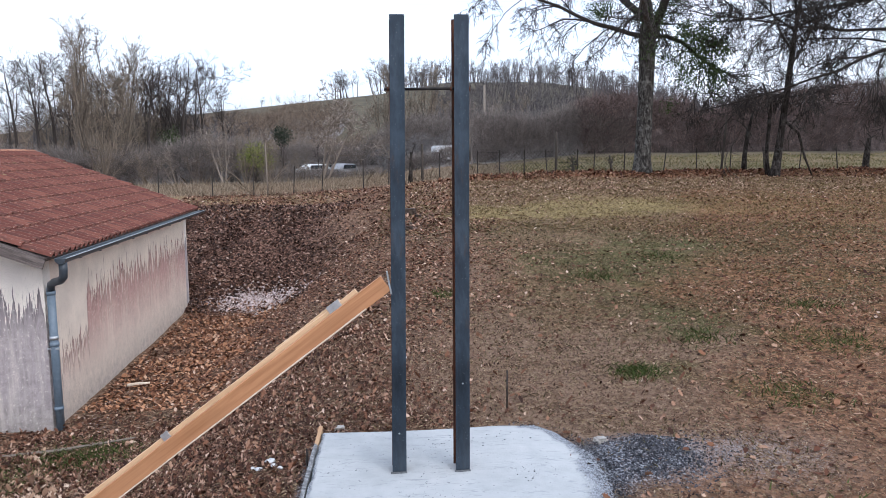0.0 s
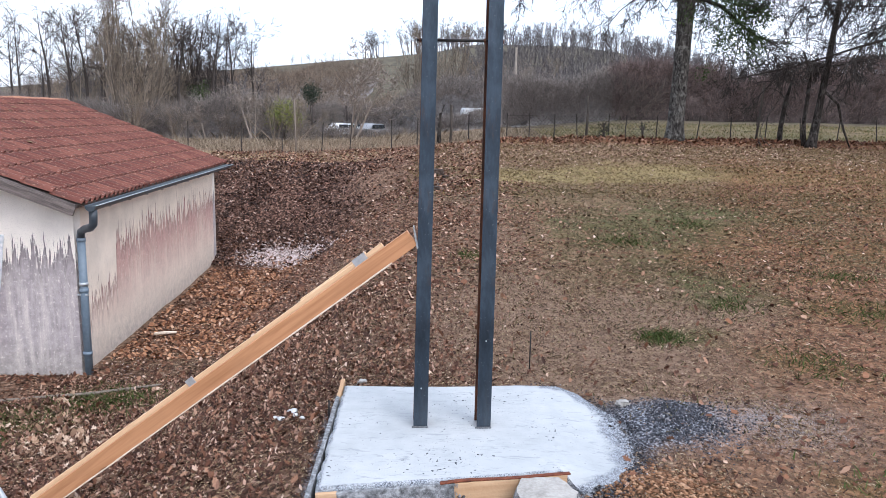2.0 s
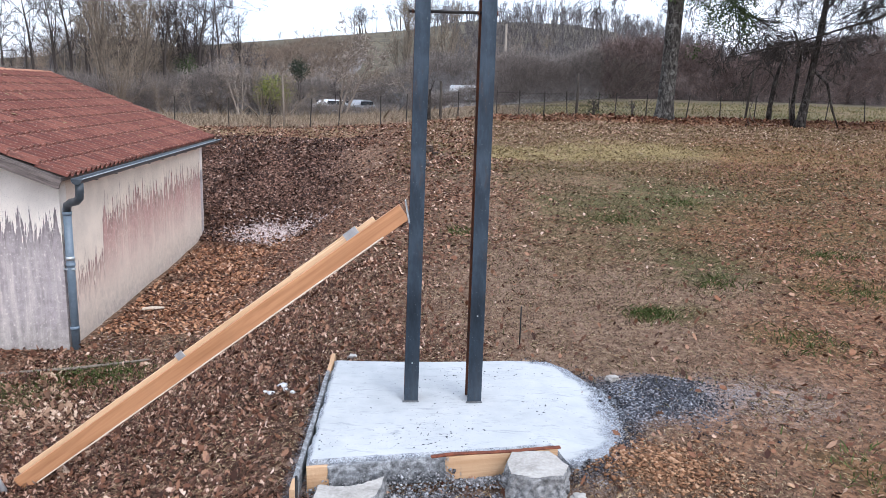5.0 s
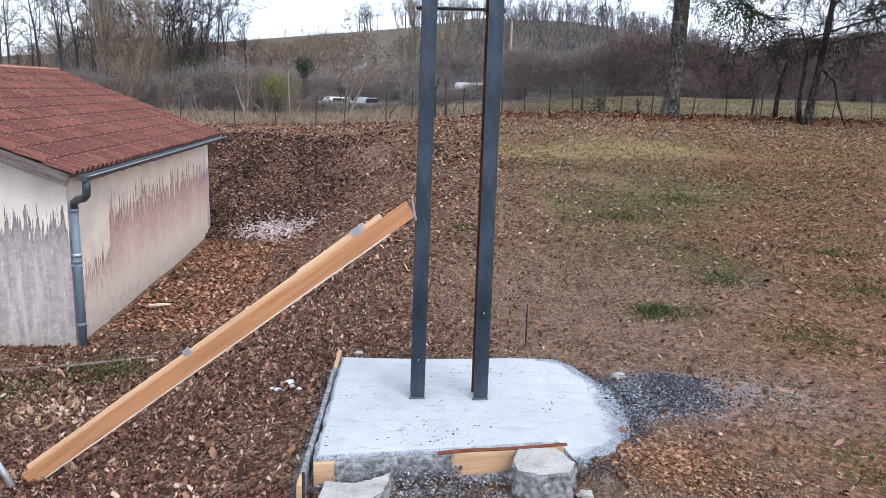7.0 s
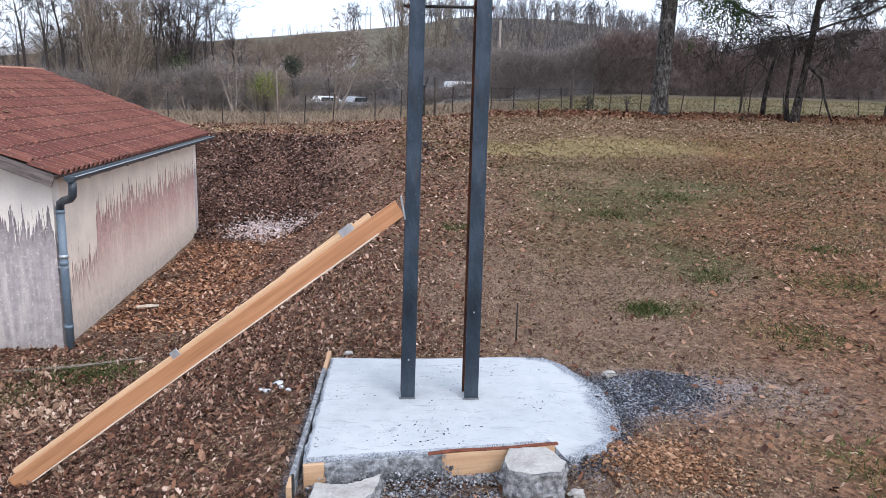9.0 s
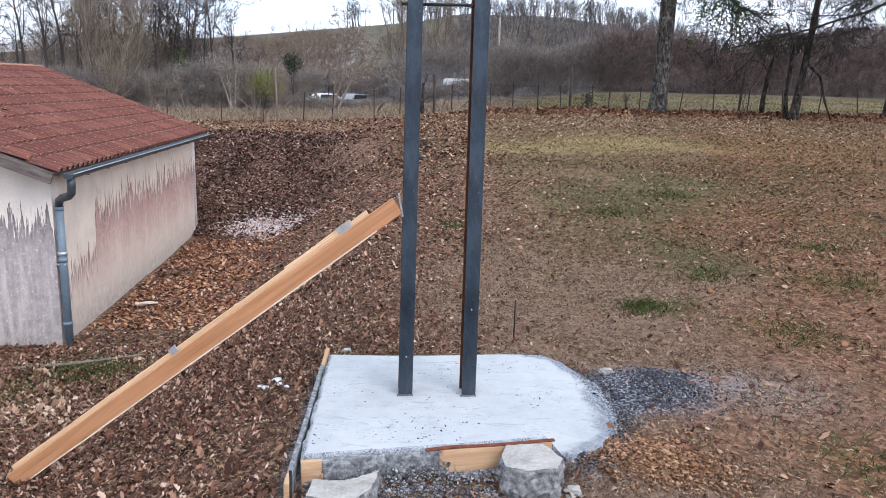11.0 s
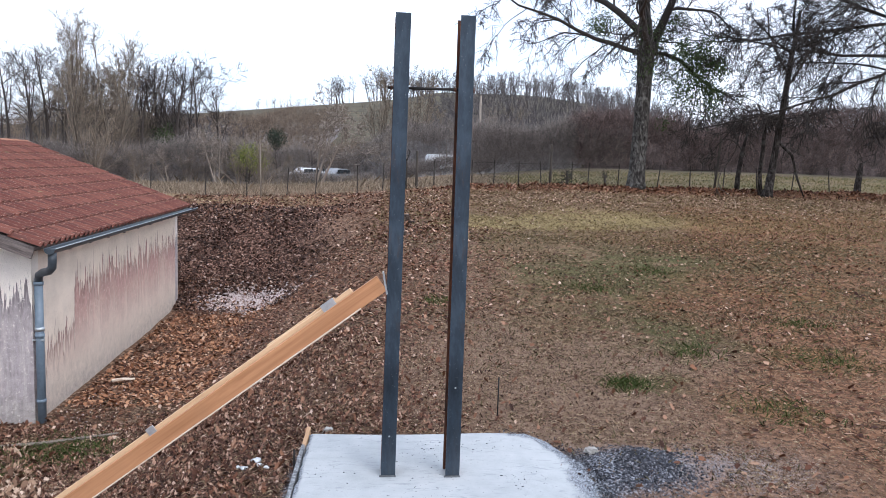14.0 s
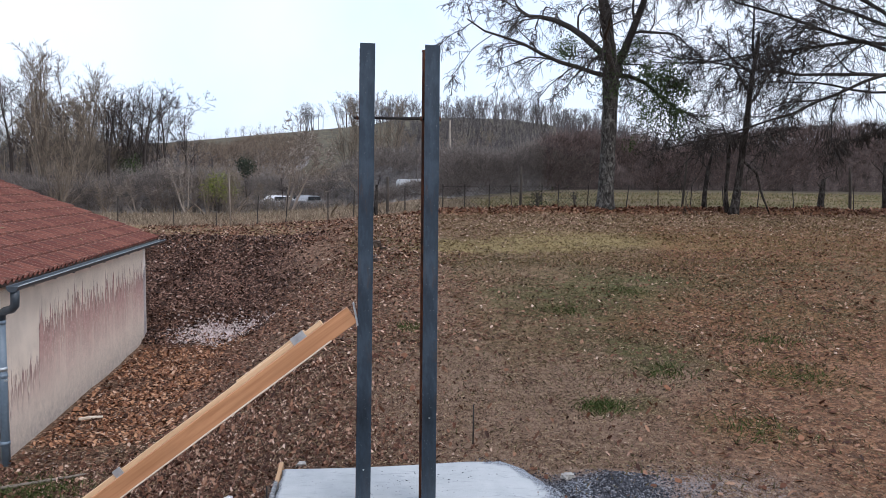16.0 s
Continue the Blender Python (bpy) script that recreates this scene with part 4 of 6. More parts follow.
# ---- concrete slab with its form boards ----
def slab_outline():
    corners = [(-0.785, 5.77), (-0.715, 4.06), (0.0, 4.2), (0.77, 4.36), (0.9, 4.27), (1.1, 4.35), (1.28, 4.6), (1.33, 4.85), (1.28, 5.2), (1.18, 5.5), (1.08, 5.75), (0.93, 5.91), (0.6, 5.88), (0.0, 5.8)]
    out = []
    for (x0, y0), (x1, y1) in zip(corners, corners[1:] + corners[:1]):
        n = max(2, int(math.hypot(x1 - x0, y1 - y0) / 0.05))
        for k in range(n):
            out.append((x0 + (x1 - x0) * k / n, y0 + (y1 - y0) * k / n))
    return np.array(out)


edge_line = slab_outline()
edge_jitter = (0.005 + 0.02 * sm(edge_line[:, :1], 0.78, 0.95)) * rng.normal(0, 1, edge_line.shape)
centre = np.array([0.1, 4.95])
rings = [0.04, 0.2, 0.4] + [0.5 + 0.04 * i for i in range(12)] + [0.97, 0.99, 1.0, 1.0]
sv, se = [], []
for i, f in enumerate(rings):
    p = centre + (edge_line - centre) * f + (edge_jitter if f > 0.98 else 0)
    soft = np.maximum(sm(p[:, 0], 0.72, 1.25), np.maximum(sm(p[:, 0], 0.72, 0.84) * sm(4.5 - p[:, 1], 0, 0.25), 0.5 * sm(p[:, 0], 0.6, 0.85) * sm(p[:, 1], 5.65, 5.9)))
    z = 0.004 * (wave(p[:, 0], p[:, 1], 0.25, 31) - 0.5)
    z = z * (1 - soft) + (height(p[:, 0], p[:, 1]) + 0.012 - 0.02 * (f > 0.98)) * soft - 0.012 * (f > 0.98) - 0.02 * (i >= len(rings) - 2)
    if i == len(rings) - 1:
        z = np.full(len(p), -0.24)
    sv.append(np.concatenate([p, z[:, None]], 1))
    se.append(np.maximum(np.maximum(sm(p[:, 0], 0.95, 1.27), sm(p[:, 0], 0.5, 0.9) * float(sm(f, 0.82, 0.98))), 0.65 * (f > 0.96)))
k = len(edge_line)
sv.append(np.array([[*centre, 0.0]]))
se.append(np.array([0.0]))
quads = [(i * k + j, i * k + (j + 1) % k, (i + 1) * k + (j + 1) % k, (i + 1) * k + j) for i in range(len(rings) - 1) for j in range(k)]
tris = [(len(rings) * k, (j + 1) % k, j) for j in range(k)]
slab_mesh = mesh_from("concrete_slab", np.concatenate(sv), quads, tris)
slab_mesh.attributes.new("edge", "FLOAT", "POINT").data.foreach_set("value", np.concatenate(se).astype(np.float32))
bm = bmesh.new()
bm.from_mesh(slab_mesh)
bmesh.ops.recalc_face_normals(bm, faces=bm.faces[:])
bm.to_mesh(slab_mesh)
bm.free()
slab = part("concrete_slab", slab_mesh, M_concrete, smooth=True)
tagged(slab, "freshly poured pale concrete slab fading into cement dust at one edge", "slab")
x, y = rng.uniform(-0.68, 0.95, 1500), 4.1 + 1.6 * rng.uniform(0, 1, 1500) ** 1.6
ok = (y > 4.14 + 0.18 * (x + 0.7)) & (rng.uniform(0, 1, 1500) < sm(wave(x, y, 0.24, 33), 0.35, 0.9))
x, y = x[ok], y[ok]
tagged(stones("slab_crumbs", M_gravel, x, y, np.zeros(len(x)) + 0.001, 0.002 + 0.0105 * rng.uniform(0, 1, len(x)) ** 2.2, 0.35), "dark crumbs and bits of leaf lying on the slab", "crumbs", kind="stuff")


def plank(length, tall, thick, wobble=0.003, seed=1):
    """A sawn board along x with slightly uneven edges."""
    bm = box(0, -thick / 2, -tall, length, thick / 2, 0)
    bmesh.ops.subdivide_edges(bm, edges=[e for e in bm.edges if abs(e.verts[0].co.x - e.verts[1].co.x) > length * 0.5], cuts=11)
    for v in bm.verts:
        v.co += Vector((0, 1, 1)) * wobble * noise.noise(Vector((v.co.x * 3, v.co.z * 5, seed)))
    bmesh.ops.bevel(bm, geom=[e for e in bm.edges if len(e.link_faces) == 2 and e.calc_face_angle() > 0.8], offset=0.003, segments=1, affect="EDGES")
    return bm


def laid(a, b, roll=0.0):
    """The pose that takes the x axis from a to b."""
    a, b = Vector(a), Vector(b)
    q = (b - a).to_track_quat("X", "Z")
    return Matrix.Translation(a) @ q.to_matrix().to_4x4() @ Matrix.Rotation(radians(roll), 4, "X")


front = thing("form_board", "rough pine form board along the slab front, smeared with cement", "board", "form boards", m=laid((-0.70, 4.025, -0.012), (0.77, 4.325, 0.0)))
part("board", plank(1.5, 0.15, 0.027, seed=2), M_front_board, front)
bm = plank(0.8, 0.01, 0.03, 0.012, seed=3)
part("bark_edge", bm, M_bark_strip, front, "strip of reddish bark left on the edge", m=pose(0.72, 0, 0.009))
side = thing("form_board", "narrow form board beside the slab, spattered with cement", "board", "form boards", m=laid((-0.74, 3.80, -0.03), (-0.80, 5.86, 0.015)))
part("board", plank(2.07, 0.13, 0.03, seed=5), M_side_board, side)


def iron_stake(name, x, y, z0, z1, r, label, lean=0.0):
    bm = tube([(0, 0, z0), (lean * 0.5, 0, (z0 + z1) / 2), (lean, 0.005, z1)], r, 8)
    ob = part(name, bm, M_dark_rod, m=pose(x, y, 0), smooth=True)
    return tagged(ob, label, "stake")


iron_stake("iron_stake", -0.7, 3.72, -0.35, 0.09, 0.008, "short dark iron rod holding the form board corner")
iron_stake("iron_stake", -0.835, 5.35, -0.35, 0.03, 0.006, "short dark iron rod beside the narrow form board")
iron_stake("iron_stake", 0.735, 6.3, -0.1, 0.325, 0.006, "thin dark iron rod standing upright in the ground")


# ---- the two steel posts and their cross rod ----
def steel_post(x, y, lean, turn, label):
    """An H section: two flanges and a web."""
    tall = 3.05
    post = thing("steel_post", label, "steel post", "pair of steel posts", m=pose(x, y, 0, 0, lean, turn))
    part("flange", box(-0.048, -0.05, -0.02, 0.048, -0.041, tall, 0.001), M_steel, post)
    part("flange", box(-0.048, 0.081, -0.02, 0.048, 0.09, tall - 0.01, 0.001), M_rust, post, "rusty rear flange")
    part("web", box(-0.004, -0.041, -0.02, 0.004, 0.081, tall - 0.01), M_rust, post, "rusty brown web")
    part("base_collar", plank(0.112, 0.014, 0.014, 0.005, seed=21), M_damp_cement, post, "dark cement rim at the foot", m=pose(-0.059, -0.056, 0.011))
    bm = bmesh.new()
    bmesh.ops.create_cone(bm, cap_ends=True, segments=12, radius1=0.006, radius2=0.005, depth=0.004, matrix=pose(0.0, -0.052, 0.28 if x < 0 else 0.62, 90))
    part("bolt_head", bm, M_zinc, post, "small bright bolt head")
    return post


steel_post(-0.147, 5.02, 0.45, 3.5, "tall blue-grey steel H-section post braced by a timber")
steel_post(0.287, 5.035, 0.0, 5.5, "tall blue-grey steel H-section post with a rusty web")
cross = thing("threaded_rod", "dark threaded rod joining the two steel posts near the top", "rod", m=pose(0, 5.02, 2.585))
part("rod", tube([(-0.21, 0, 0), (0.35, 0, 0.003)], 0.0095, 10), M_dark_rod, cross, smooth=True)
for nx in (-0.186, -0.083, 0.225, 0.343):
    bm = bmesh.new()
    bmesh.ops.create_cone(bm, cap_ends=True, segments=6, radius1=0.016, radius2=0.016, depth=0.013, matrix=pose(nx, 0, 0, 0, 90))
    part("nut", bm, M_rust, cross)

# ---- timber brace ----
brace = thing("timber_brace", "long orange pine brace leaning from the ground against the steel post", "timber", m=laid((-2.90, 4.945, -0.638), (-0.222, 4.945, 1.392)))
part("beam", plank(3.325, 0.115, 0.05, 0.002, seed=7), M_pine, brace)
part("rear_board", plank(3.1, 0.15, 0.03, 0.009, seed=8), M_pine_pale, brace, "paler board nailed along the rear", m=pose(0.03, 0.043, 0.03))
part("rear_board", plank(0.55, 0.05, 0.03, 0.004, seed=9), M_pine_pale, brace, "short pale batten", m=pose(2.45, 0.07, 0.04))
part("splinter_edge", plank(3.0, 0.011, 0.03, 0.003, seed=10), M_pale_edge, brace, "pale lower edge", m=pose(0.12, -0.0125, -0.107))
for px_, sz in ((2.9, 0.1), (1.47, 0.06)):
    bm = box(px_, 0.02, -0.03, px_ + sz, 0.027, 0.05, 0.001)
    part("fixing_plate", bm, M_zinc, brace, "galvanised fixing plate")
bm = box(-0.004, -0.03, -0.08, 0.004, 0.04, 0.07, 0.001)
part("end_bracket", bm, M_zinc, brace, "bent metal bracket at the post", m=pose(3.345, 0, -0.065, 0, 26, 0))
tube_stake = tagged(part("steel_tube", tube([(-2.86, 4.88, -0.86), (-2.97, 4.86, -0.62), (-3.17, 4.84, -0.2)], 0.021, 12), M_zinc, smooth=True), "grey steel tube driven in beside the foot of the brace", "tube")


# ---- broken concrete lumps and scraps ----
def lump(name, outline, z0, z1, seed, material, top, label):
    """A broken block: an uneven outline raised to a flat weathered top."""
    ob = thing(name, label, "rubble", "broken concrete lumps")
    n = 8
    pts = []
    for (x0, y0), (x1, y1) in zip(outline, outline[1:] + outline[:1]):
        pts += [(x0 + (x1 - x0) * i / n, y0 + (y1 - y0) * i / n) for i in range(n)]
    cx, cy = np.mean(pts, 0)
    bm = bmesh.new()
    levels, tops = [], []
    for lv, f, s in ((0, 0.78, 1), (0.12, 0.92, 1.3), (0.28, 1.0, 1.5), (0.45, 1.04, 1.5), (0.62, 1.01, 1.4), (0.8, 1.0, 1.0), (0.94, 0.99, 0.7), (1.0, 0.965, 0.3)):
        ring = []
        for px_, py_ in pts:
            w = (noise.noise_vector(Vector((px_ * 13, py_ * 13, lv * 3.5 + seed))) * 0.024 + noise.noise_vector(Vector((px_ * 45, py_ * 45, lv * 9 + seed))) * 0.016) * s
            if lv == 1.0:
                tops.append((cx + (px_ - cx) * f + w.x * 1.5, cy + (py_ - cy) * f + w.y * 1.5, z1 + w.z))
                ring.append(bm.verts.new(tops[-1]))
                continue
            ring.append(bm.verts.new((cx + (px_ - cx) * f + w.x, cy + (py_ - cy) * f + w.y, z0 + (z1 - z0) * lv + w.z * (0.6 if lv < 1 else 0.3))))
        levels.append(ring)
    m = len(pts)
    for a, b in zip(levels, levels[1:]):
        for i in range(m):
            bm.faces.new((a[i], a[(i + 1) % m], b[(i + 1) % m], b[i]))
    bm.faces.new(levels[0][::-1])
    part("broken_body", bm, material, ob)
    bm = bmesh.new()
    ring = [bm.verts.new((cx + (tx_ - cx) * 0.997, cy + (ty_ - cy) * 0.997, tz_ + 0.0015)) for tx_, ty_, tz_ in tops]
    mid = bm.verts.new((cx, cy, z1 + 0.006))
    for i in range(m):
        bm.faces.new((ring[i], ring[(i + 1) % m], mid))
    part("flat_face", bm, top, ob, "smooth weathered face")
    return ob


lump("concrete_lump", [(0.45, 3.98), (0.58, 3.93), (0.76, 3.97), (0.81, 4.1), (0.71, 4.29), (0.64, 4.26), (0.5, 4.29), (0.44, 4.12)], -0.25, 0.0, 1, M_rubble, M_rubble_face, "broken grey concrete lump with a pale flat top")
lump("concrete_lump", [(-0.63, 3.75), (-0.5, 3.7), (-0.37, 3.72), (-0.28, 3.84), (-0.25, 4.05), (-0.33, 3.98), (-0.46, 3.92), (-0.63, 3.93)], -0.27, -0.07, 2, M_rubble, M_rubble_face, "curved fragment of a broken hollow concrete block")
for cx, cy, s, seed in ((-0.72, 3.5, 0.055, 3), (-0.83, 3.42, 0.06, 4), (0.86, 4.02, 0.04, 5), (1.36, 5.48, 0.035, 6), (-0.66, 5.95, 0.03, 8)):
    z = float(height(cx, cy))
    lump("stone_chip", [(cx - s, cy - s), (cx + s, cy - 0.8 * s), (cx + 0.9 * s, cy + s), (cx - 0.7 * s, cy + s)], z - 0.02, z + s * 0.9, seed, M_rubble_face, M_rubble_face, "small pale chip of broken concrete on the earth")
for cx, cy, s, seed in ((-1.15, 5.6, 0.046, 11), (-1.23, 5.51, 0.038, 12), (-1.11, 5.5, 0.03, 13), (-1.29, 5.58, 0.026, 16), (-1.04, 5.42, 0.026, 17), (0.36, 3.72, 0.025, 14), (-0.2, 7.6, 0.05, 15)):
    bm = bmesh.new()
    bmesh.ops.create_icosphere(bm, subdivisions=2, radius=s)
    for v in bm.verts:
        v.co = v.co * (0.8 + 0.6 * noise.noise(v.co * 30 + Vector((seed, 0, 0))))
        v.co.z *= 0.5
    tagged(part("white_scrap", bm, M_white, m=pose(cx, cy, float(height(cx, cy)) + s * 0.3), smooth=True), "crumpled white scrap lying on the leaves", "scrap", "white scraps")
for cx, cy, s, seed in ((-0.33, 17.7, 0.16, 41), (-0.12, 17.3, 0.07, 42), (-0.3, 15.6, 0.09, 43)):
    z = float(height(cx, cy))
    lump("dark_clod", [(cx - s, cy - s), (cx + s, cy - 0.8 * s), (cx + 0.9 * s, cy + s), (cx - 0.7 * s, cy + s)], z - 0.05, z + s * 0.8, seed, M_dark_earth, M_dark_earth, "dark clod of earth thrown up on the slope")
tagged(part("dead_stick", tube([(-4.22, 10.66, float(height(-4.22, 10.66)) + 0.03), (-4.08, 10.68, float(height(-4.08, 10.68)) + 0.045), (-3.93, 10.74, float(height(-3.93, 10.74)) + 0.03)], [0.022, 0.026, 0.016], 7), M_pale_edge), "short pale piece of dead branch", "stick")
tagged(part("dead_stick", tube([(-0.1, 3.75, -0.2), (-0.02, 3.62, -0.17), (0.05, 3.5, -0.2)], [0.008, 0.007, 0.004], 6), M_pale_twig), "thin curved dead twig", "stick")
tagged(part("dead_stick", tube([(-4.9, 7.9, float(height(-4.9, 7.9)) + 0.01), (-4.0, 8.15, float(height(-4.0, 8.15)) + 0.02), (-3.3, 8.5, float(height(-3.3, 8.5)) + 0.015)], [0.02, 0.025, 0.015], 6), M_pale_twig), "long pale weathered stick lying in the leaves", "stick")


# ---- shed ----
SHED_TURN = 4.0
shed = thing("shed", "low rendered shed with a clay-tile roof and streaked weathered walls", "shed", m=pose(-4.45, 8.95, 0, 0, 0, SHED_TURN))
# Inside the shed's own axes: y runs back along the eave, -x across the gable, z up.
LONG, ACROSS, FLOOR_Z, EAVE_Z, RIDGE_Z, RIDGE_X = 7.05, 6.1, -1.45, 1.0, 2.14, -3.05
PITCH = math.atan2(RIDGE_Z - EAVE_Z, -RIDGE_X)


def wall_with_gable(y0, y1):
    bm = bmesh.new()
    outline = [(0, FLOOR_Z), (-ACROSS, FLOOR_Z), (-ACROSS, EAVE_Z), (RIDGE_X, RIDGE_Z), (0, EAVE_Z)]
    a = [bm.verts.new((x_, y0, z_)) for x_, z_ in outline]
    b = [bm.verts.new((x_, y1, z_)) for x_, z_ in outline]
    bm.faces.new(a)
    bm.faces.new(b[::-1])
    for i in range(5):
        bm.faces.new((a[i], b[i], b[(i + 1) % 5], a[(i + 1) % 5]))
    bmesh.ops.recalc_face_normals(bm, faces=bm.faces[:])
    return bm


part("wall", box(-0.2, 0.2, FLOOR_Z, 0.0, LONG - 0.2, EAVE_Z), M_side_wall, shed, "cream render with reddish streaks")
part("wall", box(-ACROSS, 0.2, FLOOR_Z, -ACROSS + 0.2, LONG - 0.2, EAVE_Z), M_side_wall, shed)
part("wall", wall_with_gable(0.0, 0.2), M_gable_wall, shed, "pale render with grey-violet streaks")
part("wall", wall_with_gable(LONG - 0.2, LONG), M_gable_wall, shed)
win = part("window", box(-1.75, -0.03, -0.3, -1.06, -0.004, 0.6, 0.004), M_dark, shed, "dark shuttered opening")
part("lintel", box(-1.85, -0.04, 0.6, -1.02, -0.003, 0.76, 0.006), M_lintel, win, "tan wooden lintel")
part("frame", tube([(-0.80, -0.06, 0.62), (-0.865, -0.07, 0.1), (-0.955, -0.09, -0.5)], 0.022, 8), M_white, win, "white slanting pole")


def roof_slope(sign):
    """One slope of boarding under the tiles, from the ridge past the eave."""
    bm = box(-0.02, -0.33, -0.05, 3.44, LONG + 0.2, 0.0)
    m = Matrix.Translation((RIDGE_X, 0, RIDGE_Z + 0.085)) @ Matrix.Rotation(PITCH, 4, "Y")
    if sign < 0:
        m = Matrix.Translation((RIDGE_X, LONG, RIDGE_Z + 0.085)) @ Matrix.Rotation(math.pi, 4, "Z") @ Matrix.Rotation(PITCH, 4, "Y")
    return bm, m


bm, slope_m = roof_slope(1)
roof = part("roof", bm, M_barge, shed, "clay-tile slope", m=slope_m)
bm, m = roof_slope(-1)
part("roof", bm, M_ridge, shed, "rear slope", m=m)


def roof_tile(width, length):
    """A Roman tile: a raised roll and a shallow pan with a thick lower lip, along +x down the slope."""
    roll = [(-0.25, 0.01), (-0.2, 0.044), (-0.13, 0.064), (-0.05, 0.062), (0.02, 0.034), (0.08, 0.007), (0.17, 0.006)]
    prof = [(p - 0.25, h) for p, h in roll] + [(p + 0.25, h) for p, h in roll] + [(0.5, 0.012)]
    bm = bmesh.new()
    loops = []
    for x_, up, scale in ((0, 0.0, 0.96), (length, 0.022, 1.0), (length, 0.006, 1.0)):
        loops.append([bm.verts.new((x_, p * width * scale, h + up)) for p, h in prof])
    for a, b in zip(loops, loops[1:]):
        for i in range(len(prof) - 1):
            bm.faces.new((a[i], b[i], b[i + 1], a[i + 1]))
    bmesh.ops.recalc_face_normals(bm, faces=bm.faces[:])
    me = bpy.data.meshes.new("tile")
    bm.to_mesh(me)
    bm.free()
    me.materials.append(M_tile)
    return me


COURSES, TILE_COLS = 10, 24
tile_w, tile_l = (LONG + 0.5) / TILE_COLS, 3.47 / COURSES
tile_mesh = roof_tile(tile_w * 1.02, tile_l + 0.03)
for r_ in range(COURSES):
    for c_ in range(TILE_COLS):
        m = pose(r_ * tile_l + rng.normal(0, 0.005), -0.31 + (c_ + 0.5) * tile_w + rng.normal(0, 0.003), 0.003, rng.normal(0, 0.8), rng.normal(0, 0.25), rng.normal(0, 0.7))
        part("tile", tile_mesh, M_tile, roof, m=m)


def ridge_cap(length):
    prof = [(math.cos(a) * 0.11, math.sin(a) * 0.075) for a in np.linspace(0, math.pi, 9)]
    bm = bmesh.new()
    loops = [[bm.verts.new((p * s, y_, h * s)) for p, h in prof] for y_, s in ((0, 0.92), (length, 1.0), (length, 0.86))]
    for a, b in zip(loops, loops[1:]):
        for i in range(len(prof) - 1):
            bm.faces.new((a[i], a[i + 1], b[i + 1], b[i]))
    me = bpy.data.meshes.new("ridge_tile")
    bm.to_mesh(me)
    bm.free()
    me.materials.append(M_ridge)
    return me


cap_mesh = ridge_cap(0.42)
for i in range(20):
    part("ridge_tile", cap_mesh, M_ridge, shed, m=pose(RIDGE_X, -0.33 + i * 0.378, RIDGE_Z + 0.075 + rng.normal(0, 0.004), 0, rng.normal(0, 1.5), 0))
for y_ in (-0.345, LONG + 0.215):
    for sgn in (1, -1):
        run = 3.45
        bm = box(0, -0.014, -0.105, run, 0.014, 0.0, 0.003)
        m = Matrix.Translation((RIDGE_X, y_, RIDGE_Z + 0.06)) @ Matrix.Rotation(0 if sgn > 0 else math.pi, 4, "Z") @ Matrix.Rotation(PITCH, 4, "Y")
        part("bargeboard", bm, M_barge, shed, "weathered grey bargeboard", m=m)


def gutter_mesh(y0, y1, r):
    bm = bmesh.new()
    prof = [(math.cos(a) * r, math.sin(a) * r) for a in np.linspace(math.pi, 2 * math.pi, 10)]
    prof = [(r * -1.0, 0.006)] + prof + [(r * 1.08, 0.004), (r * 0.94, 0.002)] + [(p * 0.93, h * 0.93) for p, h in prof[::-1]]
    loops = [[bm.verts.new((p, y_, h)) for p, h in prof] for y_ in (y0, y1)]
    n = len(prof)
    for i in range(n):
        bm.faces.new((loops[0][i], loops[0][(i + 1) % n], loops[1][(i + 1) % n], loops[1][i]))
    for y_, lo in ((y0, loops[0]), (y1, loops[1])):
        half = [v for v in lo[1:11]]
        bm.faces.new(half)
    bmesh.ops.recalc_face_normals(bm, faces=bm.faces[:])
    return bm


gutter = part("gutter", gutter_mesh(-0.28, LONG + 0.16, 0.062), M_gutter, shed, "grey half-round gutter", m=pose(0.315, 0, 1.0))
for y_ in np.arange(0.3, LONG, 0.7):
    part("bracket", box(-0.03, y_ - 0.012, -0.068, 0.03, y_ + 0.012, -0.06, 0.001), M_gutter, gutter)
# Pale tube added to draw the bright reflection line on the gutter.
part("lip", tube([(0.068, -0.28, 0.004), (0.068, LONG + 0.16, 0.004)], 0.0055, 8), M_zinc, gutter, "light tube standing for the highlight along the gutter lip", smooth=True)
down = part("downpipe", tube([(0.07, 0.02, 0.62), (0.07, 0.02, -0.2), (0.07, 0.03, -1.22)], 0.047, 16), M_pipe, shed, "blue-grey plastic downpipe", smooth=True)
bend = [(0.315, -0.2, 0.95), (0.315, -0.2, 0.86), (0.305, -0.185, 0.78), (0.25, -0.13, 0.73), (0.15, -0.05, 0.7), (0.085, 0.005, 0.66), (0.07, 0.02, 0.58)]
part("elbow", tube(bend, 0.047, 16), M_gutter, down, "dark swan-neck bend", smooth=True)
for z_ in (0.02, -0.06, 0.56, -0.85):
    part("collar", tube([(0.07, 0.02, z_ - 0.022), (0.07, 0.02, z_ + 0.022)], 0.054, 16), M_zinc if z_ > 0 and z_ < 0.1 else M_pipe, down, smooth=True)
part("pipe_clip", box(0.0, -0.02, -0.12, 0.13, 0.02, -0.1, 0.002), M_zinc, down)


